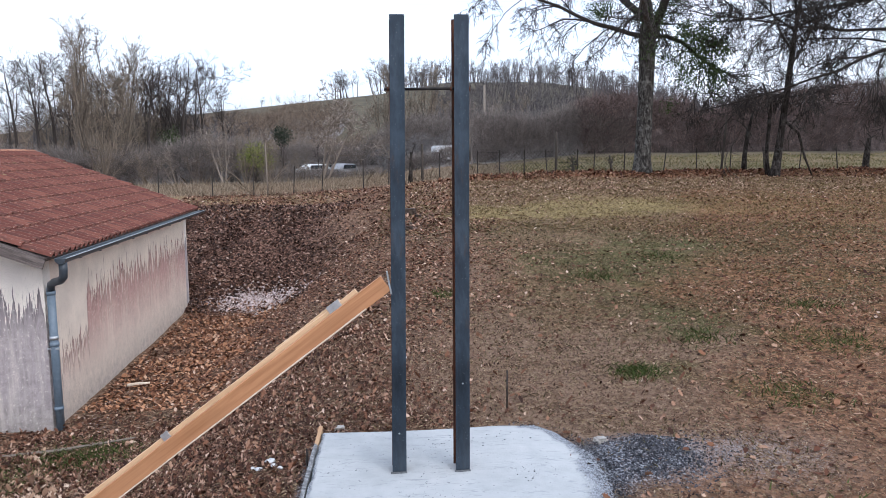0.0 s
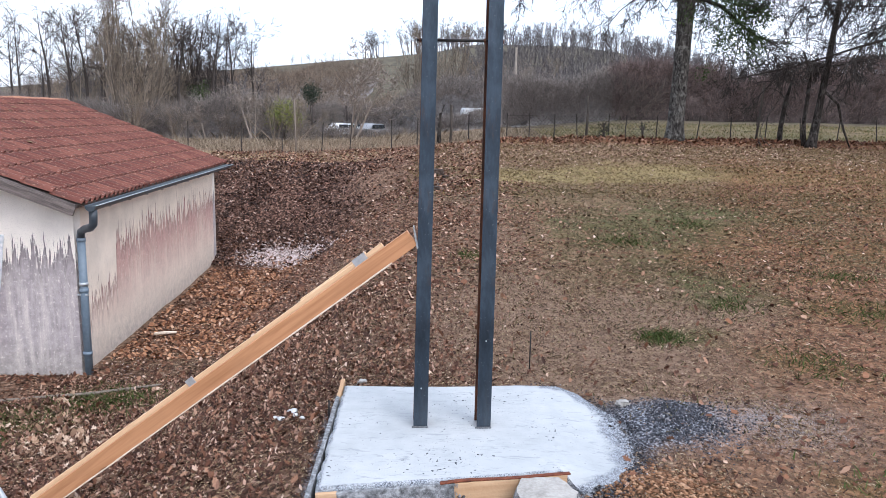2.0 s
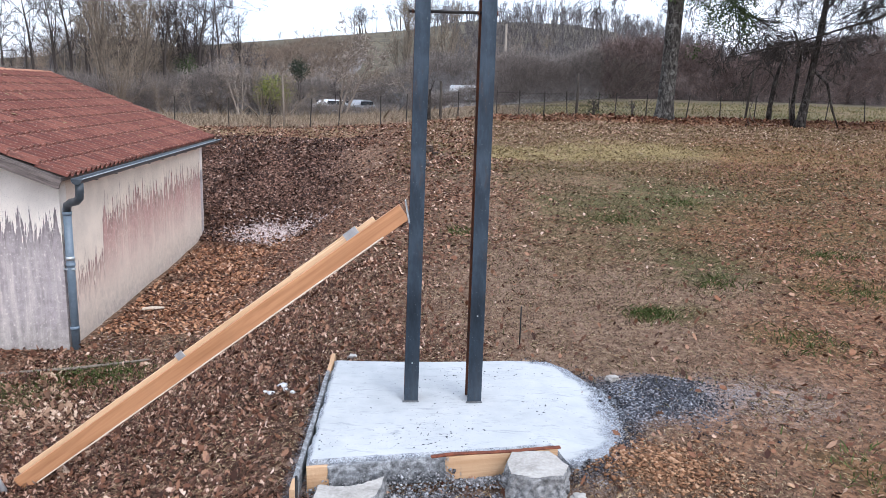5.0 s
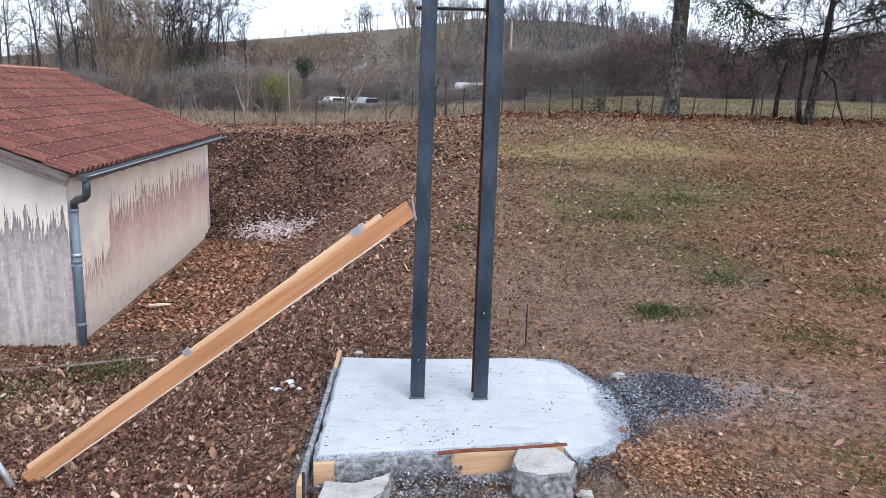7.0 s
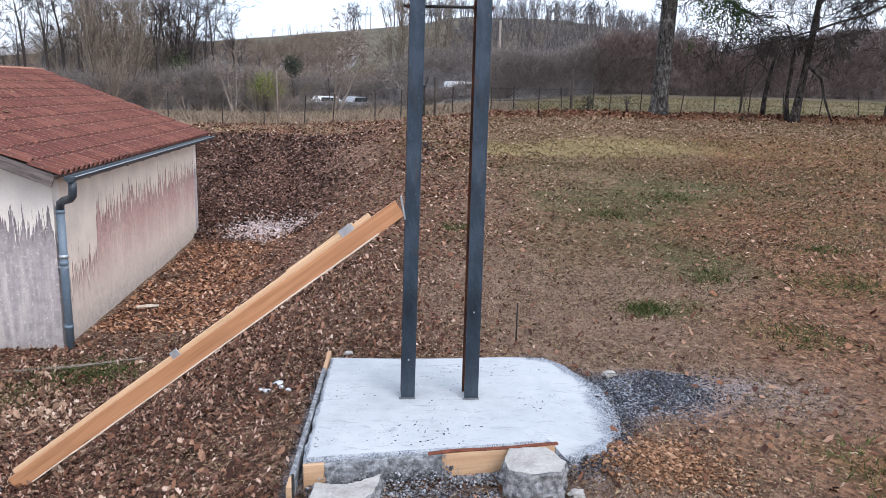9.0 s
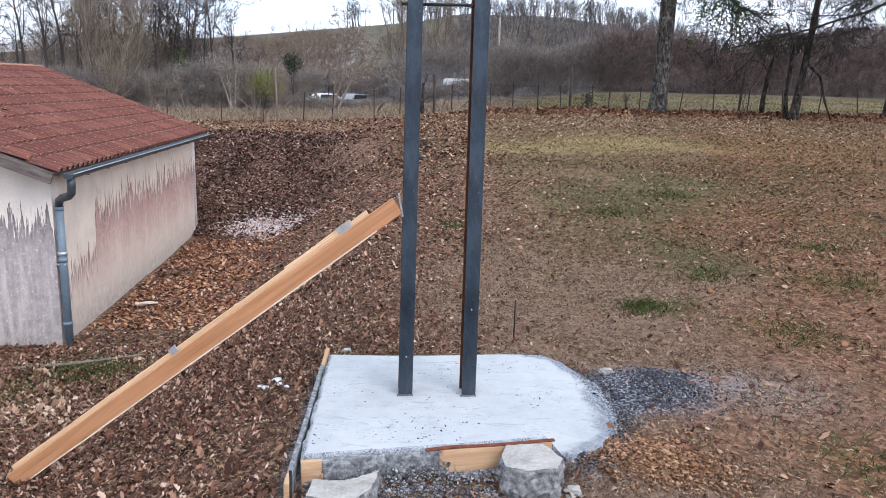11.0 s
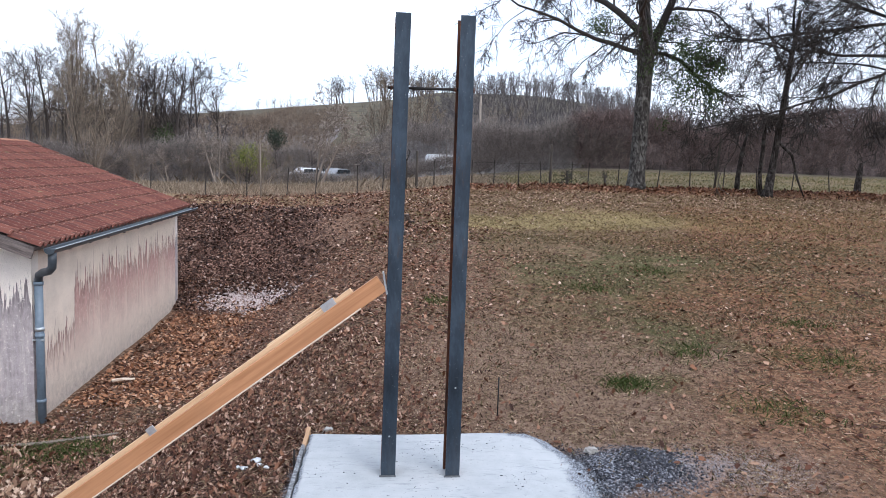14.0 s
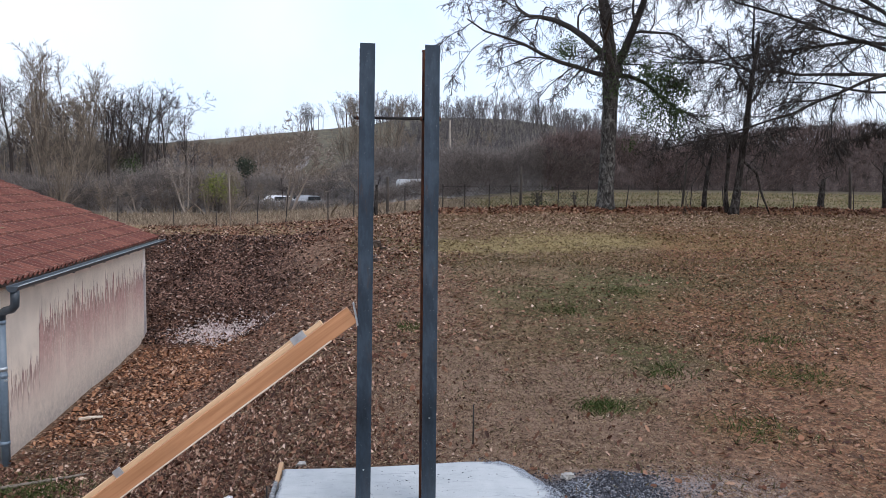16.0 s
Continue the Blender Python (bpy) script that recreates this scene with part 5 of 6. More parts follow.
roof_leaves = []
for i in range(16):
    s_, u_ = float(rng.uniform(0.3, 3.3)), float(rng.uniform(0.2, LONG))
    bm = bmesh.new()
    vs = [bm.verts.new((px_ * 0.1, py_ * 0.11, 0.03 * abs(px_))) for px_, py_ in PLAIN]
    bm.faces.new(vs)
    leaf = part("fallen_leaf", bm, M_straw)
    leaf.matrix_world = shed.matrix_basis @ slope_m @ pose(s_, u_, 0.075, 0, 0, float(rng.uniform(0, 360)))
    tagged(leaf, "pale dry leaf lying on the roof tiles", "leaf", "leaves on the roof")

# ---- trees ----
def grow(seed, roots, levels, least=0.005):
    """Branches, level by level. roots: base, direction, length, radius. A level: points, sides, wander, pull up or down, tip share;
    then, for its children: how many, from where along it, length share, spread in degrees, radius share."""
    g = np.random.default_rng(seed)
    start, way, length, radius = (np.array([r[i] for r in roots], float) for i in range(4))
    verts, quads, count = [], [], 0
    tips = []
    for depth, (n, sides, wander, pull, tip, kids, lo, share, spread_deg, rshare) in enumerate(levels):
        b = len(start)
        way = way / np.linalg.norm(way, axis=1, keepdims=True)
        pts, dirs = [start], [way]
        for i in range(n - 1):
            way = way + g.normal(0, wander, (b, 3)) + np.array([0, 0, pull])
            way = way / np.linalg.norm(way, axis=1, keepdims=True)
            pts.append(pts[-1] + way * (length / (n - 1))[:, None])
            dirs.append(way)
        pts, dirs = np.stack(pts, 1), np.stack(dirs, 1)
        rad = radius[:, None] * np.linspace(1, tip, n)[None]
        mean = pts[:, -1] - pts[:, 0]
        mean = mean / (np.linalg.norm(mean, axis=1, keepdims=True) + 1e-9)
        ref = np.where(np.abs(mean[:, 2:]) < 0.8, np.array([[0, 0, 1.0]]), np.array([[1.0, 0, 0]]))
        ax = np.cross(mean, ref)
        ax = ax / np.linalg.norm(ax, axis=1, keepdims=True)
        ay = np.cross(mean, ax)
        ang = 2 * np.pi * np.arange(sides) / sides
        ring = ax[:, None, None] * np.cos(ang)[None, None, :, None] + ay[:, None, None] * np.sin(ang)[None, None, :, None]
        v = pts[:, :, None] + ring * rad[:, :, None, None]
        verts.append(v.reshape(-1, 3))
        base = count + (np.arange(b)[:, None, None] * n + np.arange(n - 1)[None, :, None]) * sides
        k0, k1 = np.arange(sides)[None, None], (np.arange(sides) + 1)[None, None] % sides
        quads.append(np.stack([base + k0, base + k1, base + sides + k1, base + sides + k0], -1).reshape(-1, 4))
        count += b * n * sides
        tips.append(pts[:, -1])
        if not kids or depth == len(levels) - 1:
            break
        num = g.poisson(kids, b) + 1
        par = np.repeat(np.arange(b), num)
        t = lo + (1 - lo) * g.uniform(0, 1, len(par)) ** 0.8
        f = t * (n - 1)
        i0 = np.minimum(f.astype(int), n - 2)
        w = (f - i0)[:, None]
        pos = pts[par, i0] * (1 - w) + pts[par, i0 + 1] * w
        pd = dirs[par, i0]
        rnd = g.normal(0, 1, (len(par), 3))
        perp = rnd - pd * (rnd * pd).sum(1, keepdims=True)
        perp = perp / np.linalg.norm(perp, axis=1, keepdims=True)
        a = np.radians(spread_deg * g.uniform(0.6, 1.3, len(par)))[:, None]
        start, way = pos, pd * np.cos(a) + perp * np.sin(a)
        length = length[par] * share * g.uniform(0.55, 1.25, len(par)) * (1.15 - 0.5 * t)
        here = rad[par, i0]
        radius = np.minimum(here * 0.85, here * rshare * g.uniform(0.7, 1.1, len(par)))
        radius = np.maximum(radius, least)
    return np.concatenate(verts), np.concatenate(quads), tips


def leaf_cloud(seed, centres, spread_r, n, size):
    """Leaves as small bent quads round some centres: corners and faces."""
    g = np.random.default_rng(seed)
    c = np.asarray(centres)[g.integers(0, len(centres), n)] + g.normal(0, spread_r, (n, 3))
    a, b = g.normal(0, 1, (n, 3)), g.normal(0, 1, (n, 3))
    a = a / np.linalg.norm(a, axis=1, keepdims=True)
    b = b - a * (a * b).sum(1, keepdims=True)
    b = b / np.linalg.norm(b, axis=1, keepdims=True)
    s = size * g.uniform(0.6, 1.3, (n, 1))
    v = np.stack([c - a * s, c + b * s * 0.5, c + a * s, c - b * s * 0.5], 1).reshape(-1, 3)
    return v, np.arange(n * 4).reshape(n, 4)


def on_ground(x, y, sink=0.06):
    return float(height(x, y)) - sink


# The great oak at the fence: trunk, limbs that fork at about four metres, and drooping twigs.
oak_x, oak_y = 7.7, 27.0
oak_z = on_ground(oak_x, oak_y)
oak = thing("oak_tree", "large bare oak with ivy on its limbs, beside the wire fence", "tree", m=pose(oak_x, oak_y, oak_z))
trunk_pts = [(0, 0, 0), (0.0, 0, 0.25), (0.02, 0, 0.7), (0.06, 0, 2.2), (0.1, 0, 3.7), (0.1, 0, 4.7), (0.12, 0, 5.4)]
bm = tube(trunk_pts, [0.42, 0.33, 0.29, 0.275, 0.27, 0.3, 0.25], 20)
for v in bm.verts:
    v.co += noise.noise_vector(v.co * 3.5) * 0.035
part("trunk", bm, M_bark, oak, "grey lichen-flecked bark", smooth=True)
limbs = [((0.05, 0, 5.0), (-0.62, -0.1, 1.0), 6.5, 0.14), ((0.12, 0, 5.2), (0.05, 0.25, 1.0), 6.5, 0.15), ((0.15, 0, 4.9), (0.75, -0.15, 1.0), 6.5, 0.16),
         ((0.05, 0, 4.75), (-1.0, -0.25, 0.12), 5.6, 0.09), ((0.1, 0, 4.8), (1.0, 0.2, 0.12), 5.4, 0.08), ((0.1, 0, 4.8), (-0.2, -1.0, 0.6), 4.5, 0.12), ((0.1, 0, 4.8), (0.3, 1.0, 0.5), 4.5, 0.12), ((0.05, 0, 5.3), (-0.85, 0.3, 0.75), 5.5, 0.14)]
oak_levels = [(9, 8, 0.13, -0.01, 0.3, 8, 0.2, 0.46, 52, 0.5), (8, 5, 0.18, -0.07, 0.3, 9, 0.15, 0.46, 50, 0.5), (7, 3, 0.24, -0.14, 0.4, 3.9, 0.12, 0.6, 46, 0.6), (6, 3, 0.24, -0.18, 0.5, 1.0, 0.2, 0.6, 46, 0.85), (4, 3, 0.3, -0.2, 0.7, 0, 0, 0, 0, 0)]
v, q, tips = grow(3, limbs, oak_levels, 0.0092)
part("crown", mesh_from("crown", v, q), M_twig, oak, "bare dark branches and drooping twigs")
centres = [(0.1, -0.2, 4.7), (0.1, -0.2, 5.2), (-0.2, -0.25, 5.5), (0.4, -0.2, 5.4), (0.1, -0.25, 4.2), (-1.6, -0.4, 5.3), (-1.85, -0.4, 5.55), (-1.5, -0.4, 5.7), (0.9, 0, 5.9)]
v, q = leaf_cloud(5, centres, 0.22, 3600, 0.04)
part("ivy", mesh_from("ivy", v, q), M_light_ivy, oak, "dark green ivy on the fork")

gs = np.random.default_rng(19)
c = gs.normal(0, 1, (60, 3)) * np.array([0.55, 0.4, 0.62]) + np.array([2.15, 0.1, 4.1])
v, q = leaf_cloud(9, c, 0.17, 5200, 0.05)
part("hanging_ivy", mesh_from("hanging_ivy", v, q), M_light_ivy, oak, "green ivy hanging from a side limb")

# The leaning twin-stemmed tree in front of the fence.
twin_x, twin_y = 11.95, 26.0
twin = thing("leaning_tree", "thin leaning twin-stemmed bare tree before the fence", "tree", m=pose(twin_x, twin_y, on_ground(twin_x, twin_y)))
bm = tube([(0, 0, 0), (0.08, 0, 0.35), (0.17, 0, 1.3), (0.32, 0, 2.8), (0.46, 0, 4.4), (0.66, 0, 6.3)], [0.23, 0.15, 0.115, 0.1, 0.085, 0.05], 12)
for v_ in bm.verts:
    v_.co += noise.noise_vector(v_.co * 5) * 0.03
part("trunk", bm, M_dark_bark, twin, smooth=True)
part("trunk", tube([(-0.12, 0.15, 0), (-0.2, 0.16, 0.8), (-0.16, 0.16, 1.7), (-0.12, 0.18, 2.5), (-0.42, 0.2, 3.2)], [0.09, 0.07, 0.065, 0.055, 0.03], 9), M_dark_bark, twin, smooth=True)
part("low_branch", tube([(0.3, -0.05, 1.9), (0.75, -0.1, 1.5), (1.0, -0.1, 0.7), (1.25, -0.15, 0.1)], [0.05, 0.045, 0.04, 0.02], 7), M_dark_bark, twin, "broken branch bent to the ground", smooth=True)
twin_roots = [((0.31, 0, 2.7), (-1.0, 0, 0.12), 1.6, 0.045), ((0.42, 0, 3.8), (0.7, 0.2, 0.8), 2.4, 0.055), ((0.45, 0, 4.2), (-0.7, 0.1, 0.9), 2.4, 0.05), ((0.56, 0, 5.3), (0.1, -0.2, 1), 2.6, 0.05), ((0.52, 0, 5.0), (0.9, -0.3, 0.5), 2.2, 0.045), ((0.5, 0, 4.9), (-0.9, -0.3, 0.5), 2.2, 0.045), ((0.3, 0, 2.7), (0.9, -0.3, 0.25), 1.4, 0.03)]
v, q, tips = grow(11, twin_roots, [(7, 5, 0.14, 0, 0.3, 9, 0.2, 0.45, 50, 0.5), (6, 4, 0.18, -0.06, 0.3, 6, 0.2, 0.5, 45, 0.6), (5, 3, 0.2, -0.12, 0.5, 3, 0.2, 0.7, 40, 0.8), (4, 3, 0.2, -0.14, 0.6, 0, 0, 0, 0, 0)], 0.0075)
part("crown", mesh_from("crown", v, q), M_twig, twin, "bare drooping twigs")

# The tree at the edge of the field, whose long boughs hang over it.
edge_x, edge_y = 17.8, 25.3
edge_tree = thing("field_oak", "bare oak at the field edge with long level boughs", "tree", m=pose(edge_x, edge_y, on_ground(edge_x, edge_y)))
bm = tube([(0, 0, 0), (0, 0, 0.3), (0.03, 0, 1.2), (0.05, 0, 2.6), (0.1, 0, 4.2), (0.1, 0, 6.5)], [0.38, 0.3, 0.26, 0.25, 0.22, 0.15], 16)
for v_ in bm.verts:
    v_.co += noise.noise_vector(v_.co * 4) * 0.03
part("trunk", bm, M_dark_bark, edge_tree, smooth=True)
edge_roots = [((0, 0, 5.2), (-1.0, 0.1, -0.06), 9.0, 0.075), ((0, 0, 5.6), (-1.0, -0.05, 0.0), 9.5, 0.07), ((0, 0, 4.4), (-0.9, 0.1, -0.14), 7.0, 0.05), ((0, 0, 6.0), (-0.9, 0.2, 0.1), 9.0, 0.075), ((0, 0, 3.6), (-0.9, -0.1, -0.2), 2.6, 0.035), ((0, 0, 5.0), (-1.0, 0.25, -0.1), 9.0, 0.07), ((0, 0, 6.2), (-1.0, -0.1, 0.15), 9.0, 0.07), ((0, 0, 6.2), (-0.95, 0.1, 0.6), 8.0, 0.07), ((0, 0, 4.5), (0.8, 0.3, 0.6), 6.0, 0.14), ((0.1, 0, 6), (0.2, -0.2, 1), 5.0, 0.13), ((0, 0, 4.2), (-0.2, -0.9, 0.4), 5.0, 0.1), ((0, 0, 5.5), (-0.6, -0.3, 0.9), 5.5, 0.12)]
v, q, tips = grow(14, edge_roots, [(11, 6, 0.1, 0.0, 0.25, 17, 0.12, 0.26, 50, 0.5), (7, 4, 0.22, -0.07, 0.3, 8, 0.12, 0.55, 48, 0.5), (6, 3, 0.3, -0.14, 0.5, 5.2, 0.12, 0.75, 48, 0.8), (5, 3, 0.3, -0.18, 0.7, 0, 0, 0, 0, 0)], 0.0095)
part("crown", mesh_from("crown", v, q), M_twig, edge_tree, "long bare boughs with hanging twigs")


def snag(x, y, tall, r, lean, seed, label):
    """A short dead or cut-back stem with a few twigs."""
    ob = thing("dead_tree", label, "tree", "dead stems along the fence", m=pose(x, y, on_ground(x, y)))
    bm = tube([(0, 0, 0), (lean * 0.1, 0, tall * 0.3), (lean * 0.5, 0.03, tall * 0.65), (lean, 0, tall)], [r * 1.3, r, r * 0.85, r * 0.5], 9)
    for v_ in bm.verts:
        v_.co += noise.noise_vector(v_.co * 7 + Vector((seed, 0, 0))) * 0.03
    part("stem", bm, M_dark_bark, ob, smooth=True)
    v, q, _ = grow(seed, [((lean * 0.9, 0, tall * 0.9), (0.3, 0, 1), tall * 0.4, r * 0.3), ((lean * 0.6, 0, tall * 0.7), (-0.6, 0, 0.8), tall * 0.4, r * 0.25)], [(5, 4, 0.2, 0, 0.3, 3, 0.3, 0.6, 50, 0.6), (4, 3, 0.2, -0.05, 0.5, 0, 0, 0, 0, 0)])
    part("twigs", mesh_from("twigs", v, q), M_twig, ob)


snag(11.5, 27.4, 2.2, 0.085, 0.25, 31, "dark knotted dead stem at the fence")
snag(15.95, 27.4, 1.3, 0.12, 0.05, 32, "short dark stem at the fence")
snag(-0.45, 26.4, 1.1, 0.07, 0.05, 33, "thin dark stem by the fence")
snag(18.3, 27.2, 1.9, 0.1, -0.1, 34, "dark leaning stem at the fence")


# ---- fence ----
fence = thing("wire_fence", "old wire mesh fence on thin iron posts along the field", "fence")
stake_mesh_bm = tube([(0, 0, -0.2), (0, 0, 0.95)], 0.019, 6)
stake_mesh = bpy.data.meshes.new("iron_post")
stake_mesh_bm.to_mesh(stake_mesh)
stake_mesh_bm.free()
stake_mesh.materials.append(M_wire)
for x_ in np.concatenate([np.arange(1.9, 8, 0.86), np.arange(8.6, 26, 1.27), np.array([-8.6, -6.9, -5.6, -4.2, -3.3, -2.1, -1.2, 0.4])]):
    x_ = float(x_ + rng.normal(0, 0.1))
    y_ = float(fence_y(x_))
    part("iron_post", stake_mesh, M_wire, fence, m=pose(x_, y_, on_ground(x_, y_, 0.02), rng.normal(0, 2), rng.normal(0, 3), 0))


def chain_mesh(x0, x1, tall, cell, r):
    """Crossed wires between the posts, and three line wires."""
    verts, quads = [], []

    def strand(a, b):
        a, b = np.array(a), np.array(b)
        d = (b - a) / np.linalg.norm(b - a)
        s = np.cross(d, (0, 1, 0))
        o = len(verts)
        for p in (a, b):
            verts.extend([p + s * r, p + np.array((0, r * 1.7, 0)), p - s * r])
        quads.extend([(o, o + 1, o + 4, o + 3), (o + 1, o + 2, o + 5, o + 4), (o + 2, o, o + 3, o + 5)])

    for x_ in np.arange(x0 - tall, x1, cell):
        for up in (0, 1):
            a, b = (x_, x_ + tall) if up else (x_ + tall, x_)
            if min(a, b) < x0 or max(a, b) > x1:
                continue
            za, zb = on_ground(a, fence_y(a), -0.03), on_ground(b, fence_y(b), -0.03) + tall
            strand((a, float(fence_y(a)), za), (b, float(fence_y(b)), zb))
    xs = np.arange(x0, x1, 0.8)
    for lv in (0.02, 0.5 * tall, tall):
        for a, b in zip(xs, xs[1:]):
            strand((a, float(fence_y(a)), on_ground(a, fence_y(a), -0.03) + lv), (b, float(fence_y(b)), on_ground(b, fence_y(b), -0.03) + lv))
    return mesh_from("wire_mesh", verts, quads)


part("wire_mesh", chain_mesh(1.9, 8.0, 0.82, 0.13, 0.0042), M_wire, fence, "rusty diamond wire mesh")
part("line_wire", chain_mesh(8.0, 26, 0.78, 60.0, 0.003), M_wire, fence, "thin slack line wires")
for x_, tall, r, lean in ((4.75, 1.55, 0.05, 0), (10.75, 2.05, 0.045, 4), (-5.05, 1.7, 0.026, -1.5), (-0.05, 1.3, 0.05, 0), (17.2, 1.7, 0.055, -3)):
    y_ = float(fence_y(x_))
    bm = tube([(0, 0, -0.2), (0.01, 0, tall * 0.5), (0, 0, tall - 0.02), (0, 0, tall)], [r, r * 0.95, r * 0.85, r * 0.6], 9)
    for v_ in bm.verts:
        v_.co += noise.noise_vector(v_.co * 6 + Vector((x_, 0, 0))) * 0.012
    part("wooden_post", bm, M_pale_twig if x_ == -5.05 else M_post_wood, fence, "grey split wooden post", m=pose(x_, y_, on_ground(x_, y_, 0.02), 0, lean, 0), smooth=True)
pole = tagged(part("utility_pole", tube([(0, 0, 0), (0, 0, 6.3)], [0.11, 0.09], 10), M_pale_twig, m=pose(4.95, 63.5, on_ground(4.95, 63.5))), "pale utility pole among the far trees", "pole")


# ---- hedge and thickets ----
def thicket(name, seed, x0, x1, y_mid, deep, tall, n, twig, width, material, core, label, solid=0.5):
    """A bank of brush: a lumpy dark core sheet, coloured as the shade inside, and a mass of thin upright and arching
    twigs.
    """
    g = np.random.default_rng(seed)
    ob = thing(name, label, "bushes", kind="stuff")
    top = lambda xs: tall * (0.38 + 0.7 * wave(xs, np.zeros_like(xs), 7.3, seed + 3) + 0.4 * wave(xs, np.zeros_like(xs), 3.1, seed) + 0.25 * (wave(xs, np.zeros_like(xs), 0.9, seed + 1) - 0.5))  # noqa: E731
    xs = np.arange(x0, x1 + 0.1, 0.5)
    prof = np.linspace(0, math.pi, 9)
    cv = []
    for x_ in xs:
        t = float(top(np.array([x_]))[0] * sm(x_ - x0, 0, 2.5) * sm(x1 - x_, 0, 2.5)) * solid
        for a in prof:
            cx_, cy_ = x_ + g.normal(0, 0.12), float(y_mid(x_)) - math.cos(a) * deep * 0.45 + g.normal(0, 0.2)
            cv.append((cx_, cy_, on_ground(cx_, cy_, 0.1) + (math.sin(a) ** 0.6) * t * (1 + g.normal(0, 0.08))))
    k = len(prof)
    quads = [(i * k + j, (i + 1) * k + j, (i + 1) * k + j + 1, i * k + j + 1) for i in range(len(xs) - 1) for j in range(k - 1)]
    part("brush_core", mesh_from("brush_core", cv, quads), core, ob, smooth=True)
    x = g.uniform(x0, x1, n)
    y = y_mid(x) + g.uniform(-0.62, 0.5, n) * deep
    hz = top(x)
    f = g.uniform(0, 1, n) ** 0.8
    z = height(x, y) + f * hz * 0.85
    d = np.stack([g.normal(0, 0.6, n), g.normal(-0.1, 0.5, n), g.uniform(0.1, 1.0, n)], -1)
    d = d / np.linalg.norm(d, axis=1, keepdims=True)
    ln = twig * g.uniform(0.5, 1.4, n)
    a = np.stack([x, y, z], -1)
    b = a + d * (ln * 0.5)[:, None]
    c = b + (d + g.normal(0, 0.45, (n, 3))) * (ln * 0.5)[:, None]
    side = np.cross(d, g.normal(0, 1, (n, 3)))
    side = side / np.linalg.norm(side, axis=1, keepdims=True) * (width * g.uniform(0.5, 1.3, n))[:, None]
    up = np.cross(d, side)
    v = np.stack([a + side, a - side * 0.5 + up * 0.8, a - side * 0.5 - up * 0.8, b + side * 0.7, b - side * 0.35 + up * 0.56, b - side * 0.35 - up * 0.56, c], 1)
    o = np.arange(n)[:, None] * 7
    q = np.concatenate([o + np.array([[0, 1, 4, 3]]), o + np.array([[1, 2, 5, 4]]), o + np.array([[2, 0, 3, 5]])])
    t3 = np.concatenate([o + np.array([[3, 4, 6]]), o + np.array([[4, 5, 6]]), o + np.array([[5, 3, 6]])])
    part("twigs", mesh_from("twigs", v.reshape(-1, 3), q, t3), material, ob)
    return ob


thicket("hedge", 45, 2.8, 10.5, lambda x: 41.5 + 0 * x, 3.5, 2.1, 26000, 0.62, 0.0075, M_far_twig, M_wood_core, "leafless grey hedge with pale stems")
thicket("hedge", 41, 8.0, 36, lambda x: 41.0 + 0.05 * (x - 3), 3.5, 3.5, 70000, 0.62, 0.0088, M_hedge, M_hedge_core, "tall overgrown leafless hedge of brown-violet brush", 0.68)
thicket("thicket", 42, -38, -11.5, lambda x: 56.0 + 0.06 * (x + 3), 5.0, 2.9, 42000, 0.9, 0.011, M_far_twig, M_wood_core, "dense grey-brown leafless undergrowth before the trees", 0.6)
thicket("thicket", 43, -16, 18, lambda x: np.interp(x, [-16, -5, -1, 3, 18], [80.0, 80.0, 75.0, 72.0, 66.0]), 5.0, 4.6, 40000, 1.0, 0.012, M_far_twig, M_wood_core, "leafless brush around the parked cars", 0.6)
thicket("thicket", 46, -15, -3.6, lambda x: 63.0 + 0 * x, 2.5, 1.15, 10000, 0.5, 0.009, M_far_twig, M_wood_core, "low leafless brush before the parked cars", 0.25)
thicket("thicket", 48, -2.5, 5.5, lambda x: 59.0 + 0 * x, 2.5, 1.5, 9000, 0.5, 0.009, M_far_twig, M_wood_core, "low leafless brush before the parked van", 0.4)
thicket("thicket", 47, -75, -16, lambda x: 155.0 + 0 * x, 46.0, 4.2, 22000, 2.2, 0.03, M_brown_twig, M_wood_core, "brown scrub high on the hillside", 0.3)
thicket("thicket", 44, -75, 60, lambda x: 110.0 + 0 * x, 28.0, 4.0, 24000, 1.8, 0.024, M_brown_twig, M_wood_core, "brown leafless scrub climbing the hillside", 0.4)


def far_wood(name, seed, x0, x1, y0, y1, n, tall, label):
    """A distant leafless wood: thin upright stems, each with short rising twigs."""
    g = np.random.default_rng(seed)
    x, y = g.uniform(x0, x1, n), g.uniform(y0, y1, n)
    h = tall * g.uniform(0.55, 1.0, n) * (0.75 + 0.35 * wave(x, y, 9.0, seed))
    roots = [((a, b, float(height(a, b)) - 0.2), (g.normal(0, 0.08), g.normal(0, 0.08), 1.0), c, 0.06 + 0.006 * c) for a, b, c in zip(x, y, h)]
    v, q, _ = grow(seed, roots, [(5, 3, 0.07, 0.02, 0.25, 9, 0.2, 0.3, 38, 0.5), (4, 3, 0.16, 0.06, 0.4, 3.0, 0.2, 0.5, 40, 0.7), (2, 3, 0.2, 0, 0.6, 0, 0, 0, 0, 0)], 0.032)
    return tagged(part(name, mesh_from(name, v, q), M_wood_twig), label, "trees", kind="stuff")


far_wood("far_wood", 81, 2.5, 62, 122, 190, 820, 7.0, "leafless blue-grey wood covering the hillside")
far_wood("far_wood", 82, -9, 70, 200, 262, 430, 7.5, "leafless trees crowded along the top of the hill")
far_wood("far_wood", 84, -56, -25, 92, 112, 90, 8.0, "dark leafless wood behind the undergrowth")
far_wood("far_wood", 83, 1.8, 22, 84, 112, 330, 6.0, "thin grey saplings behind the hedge")


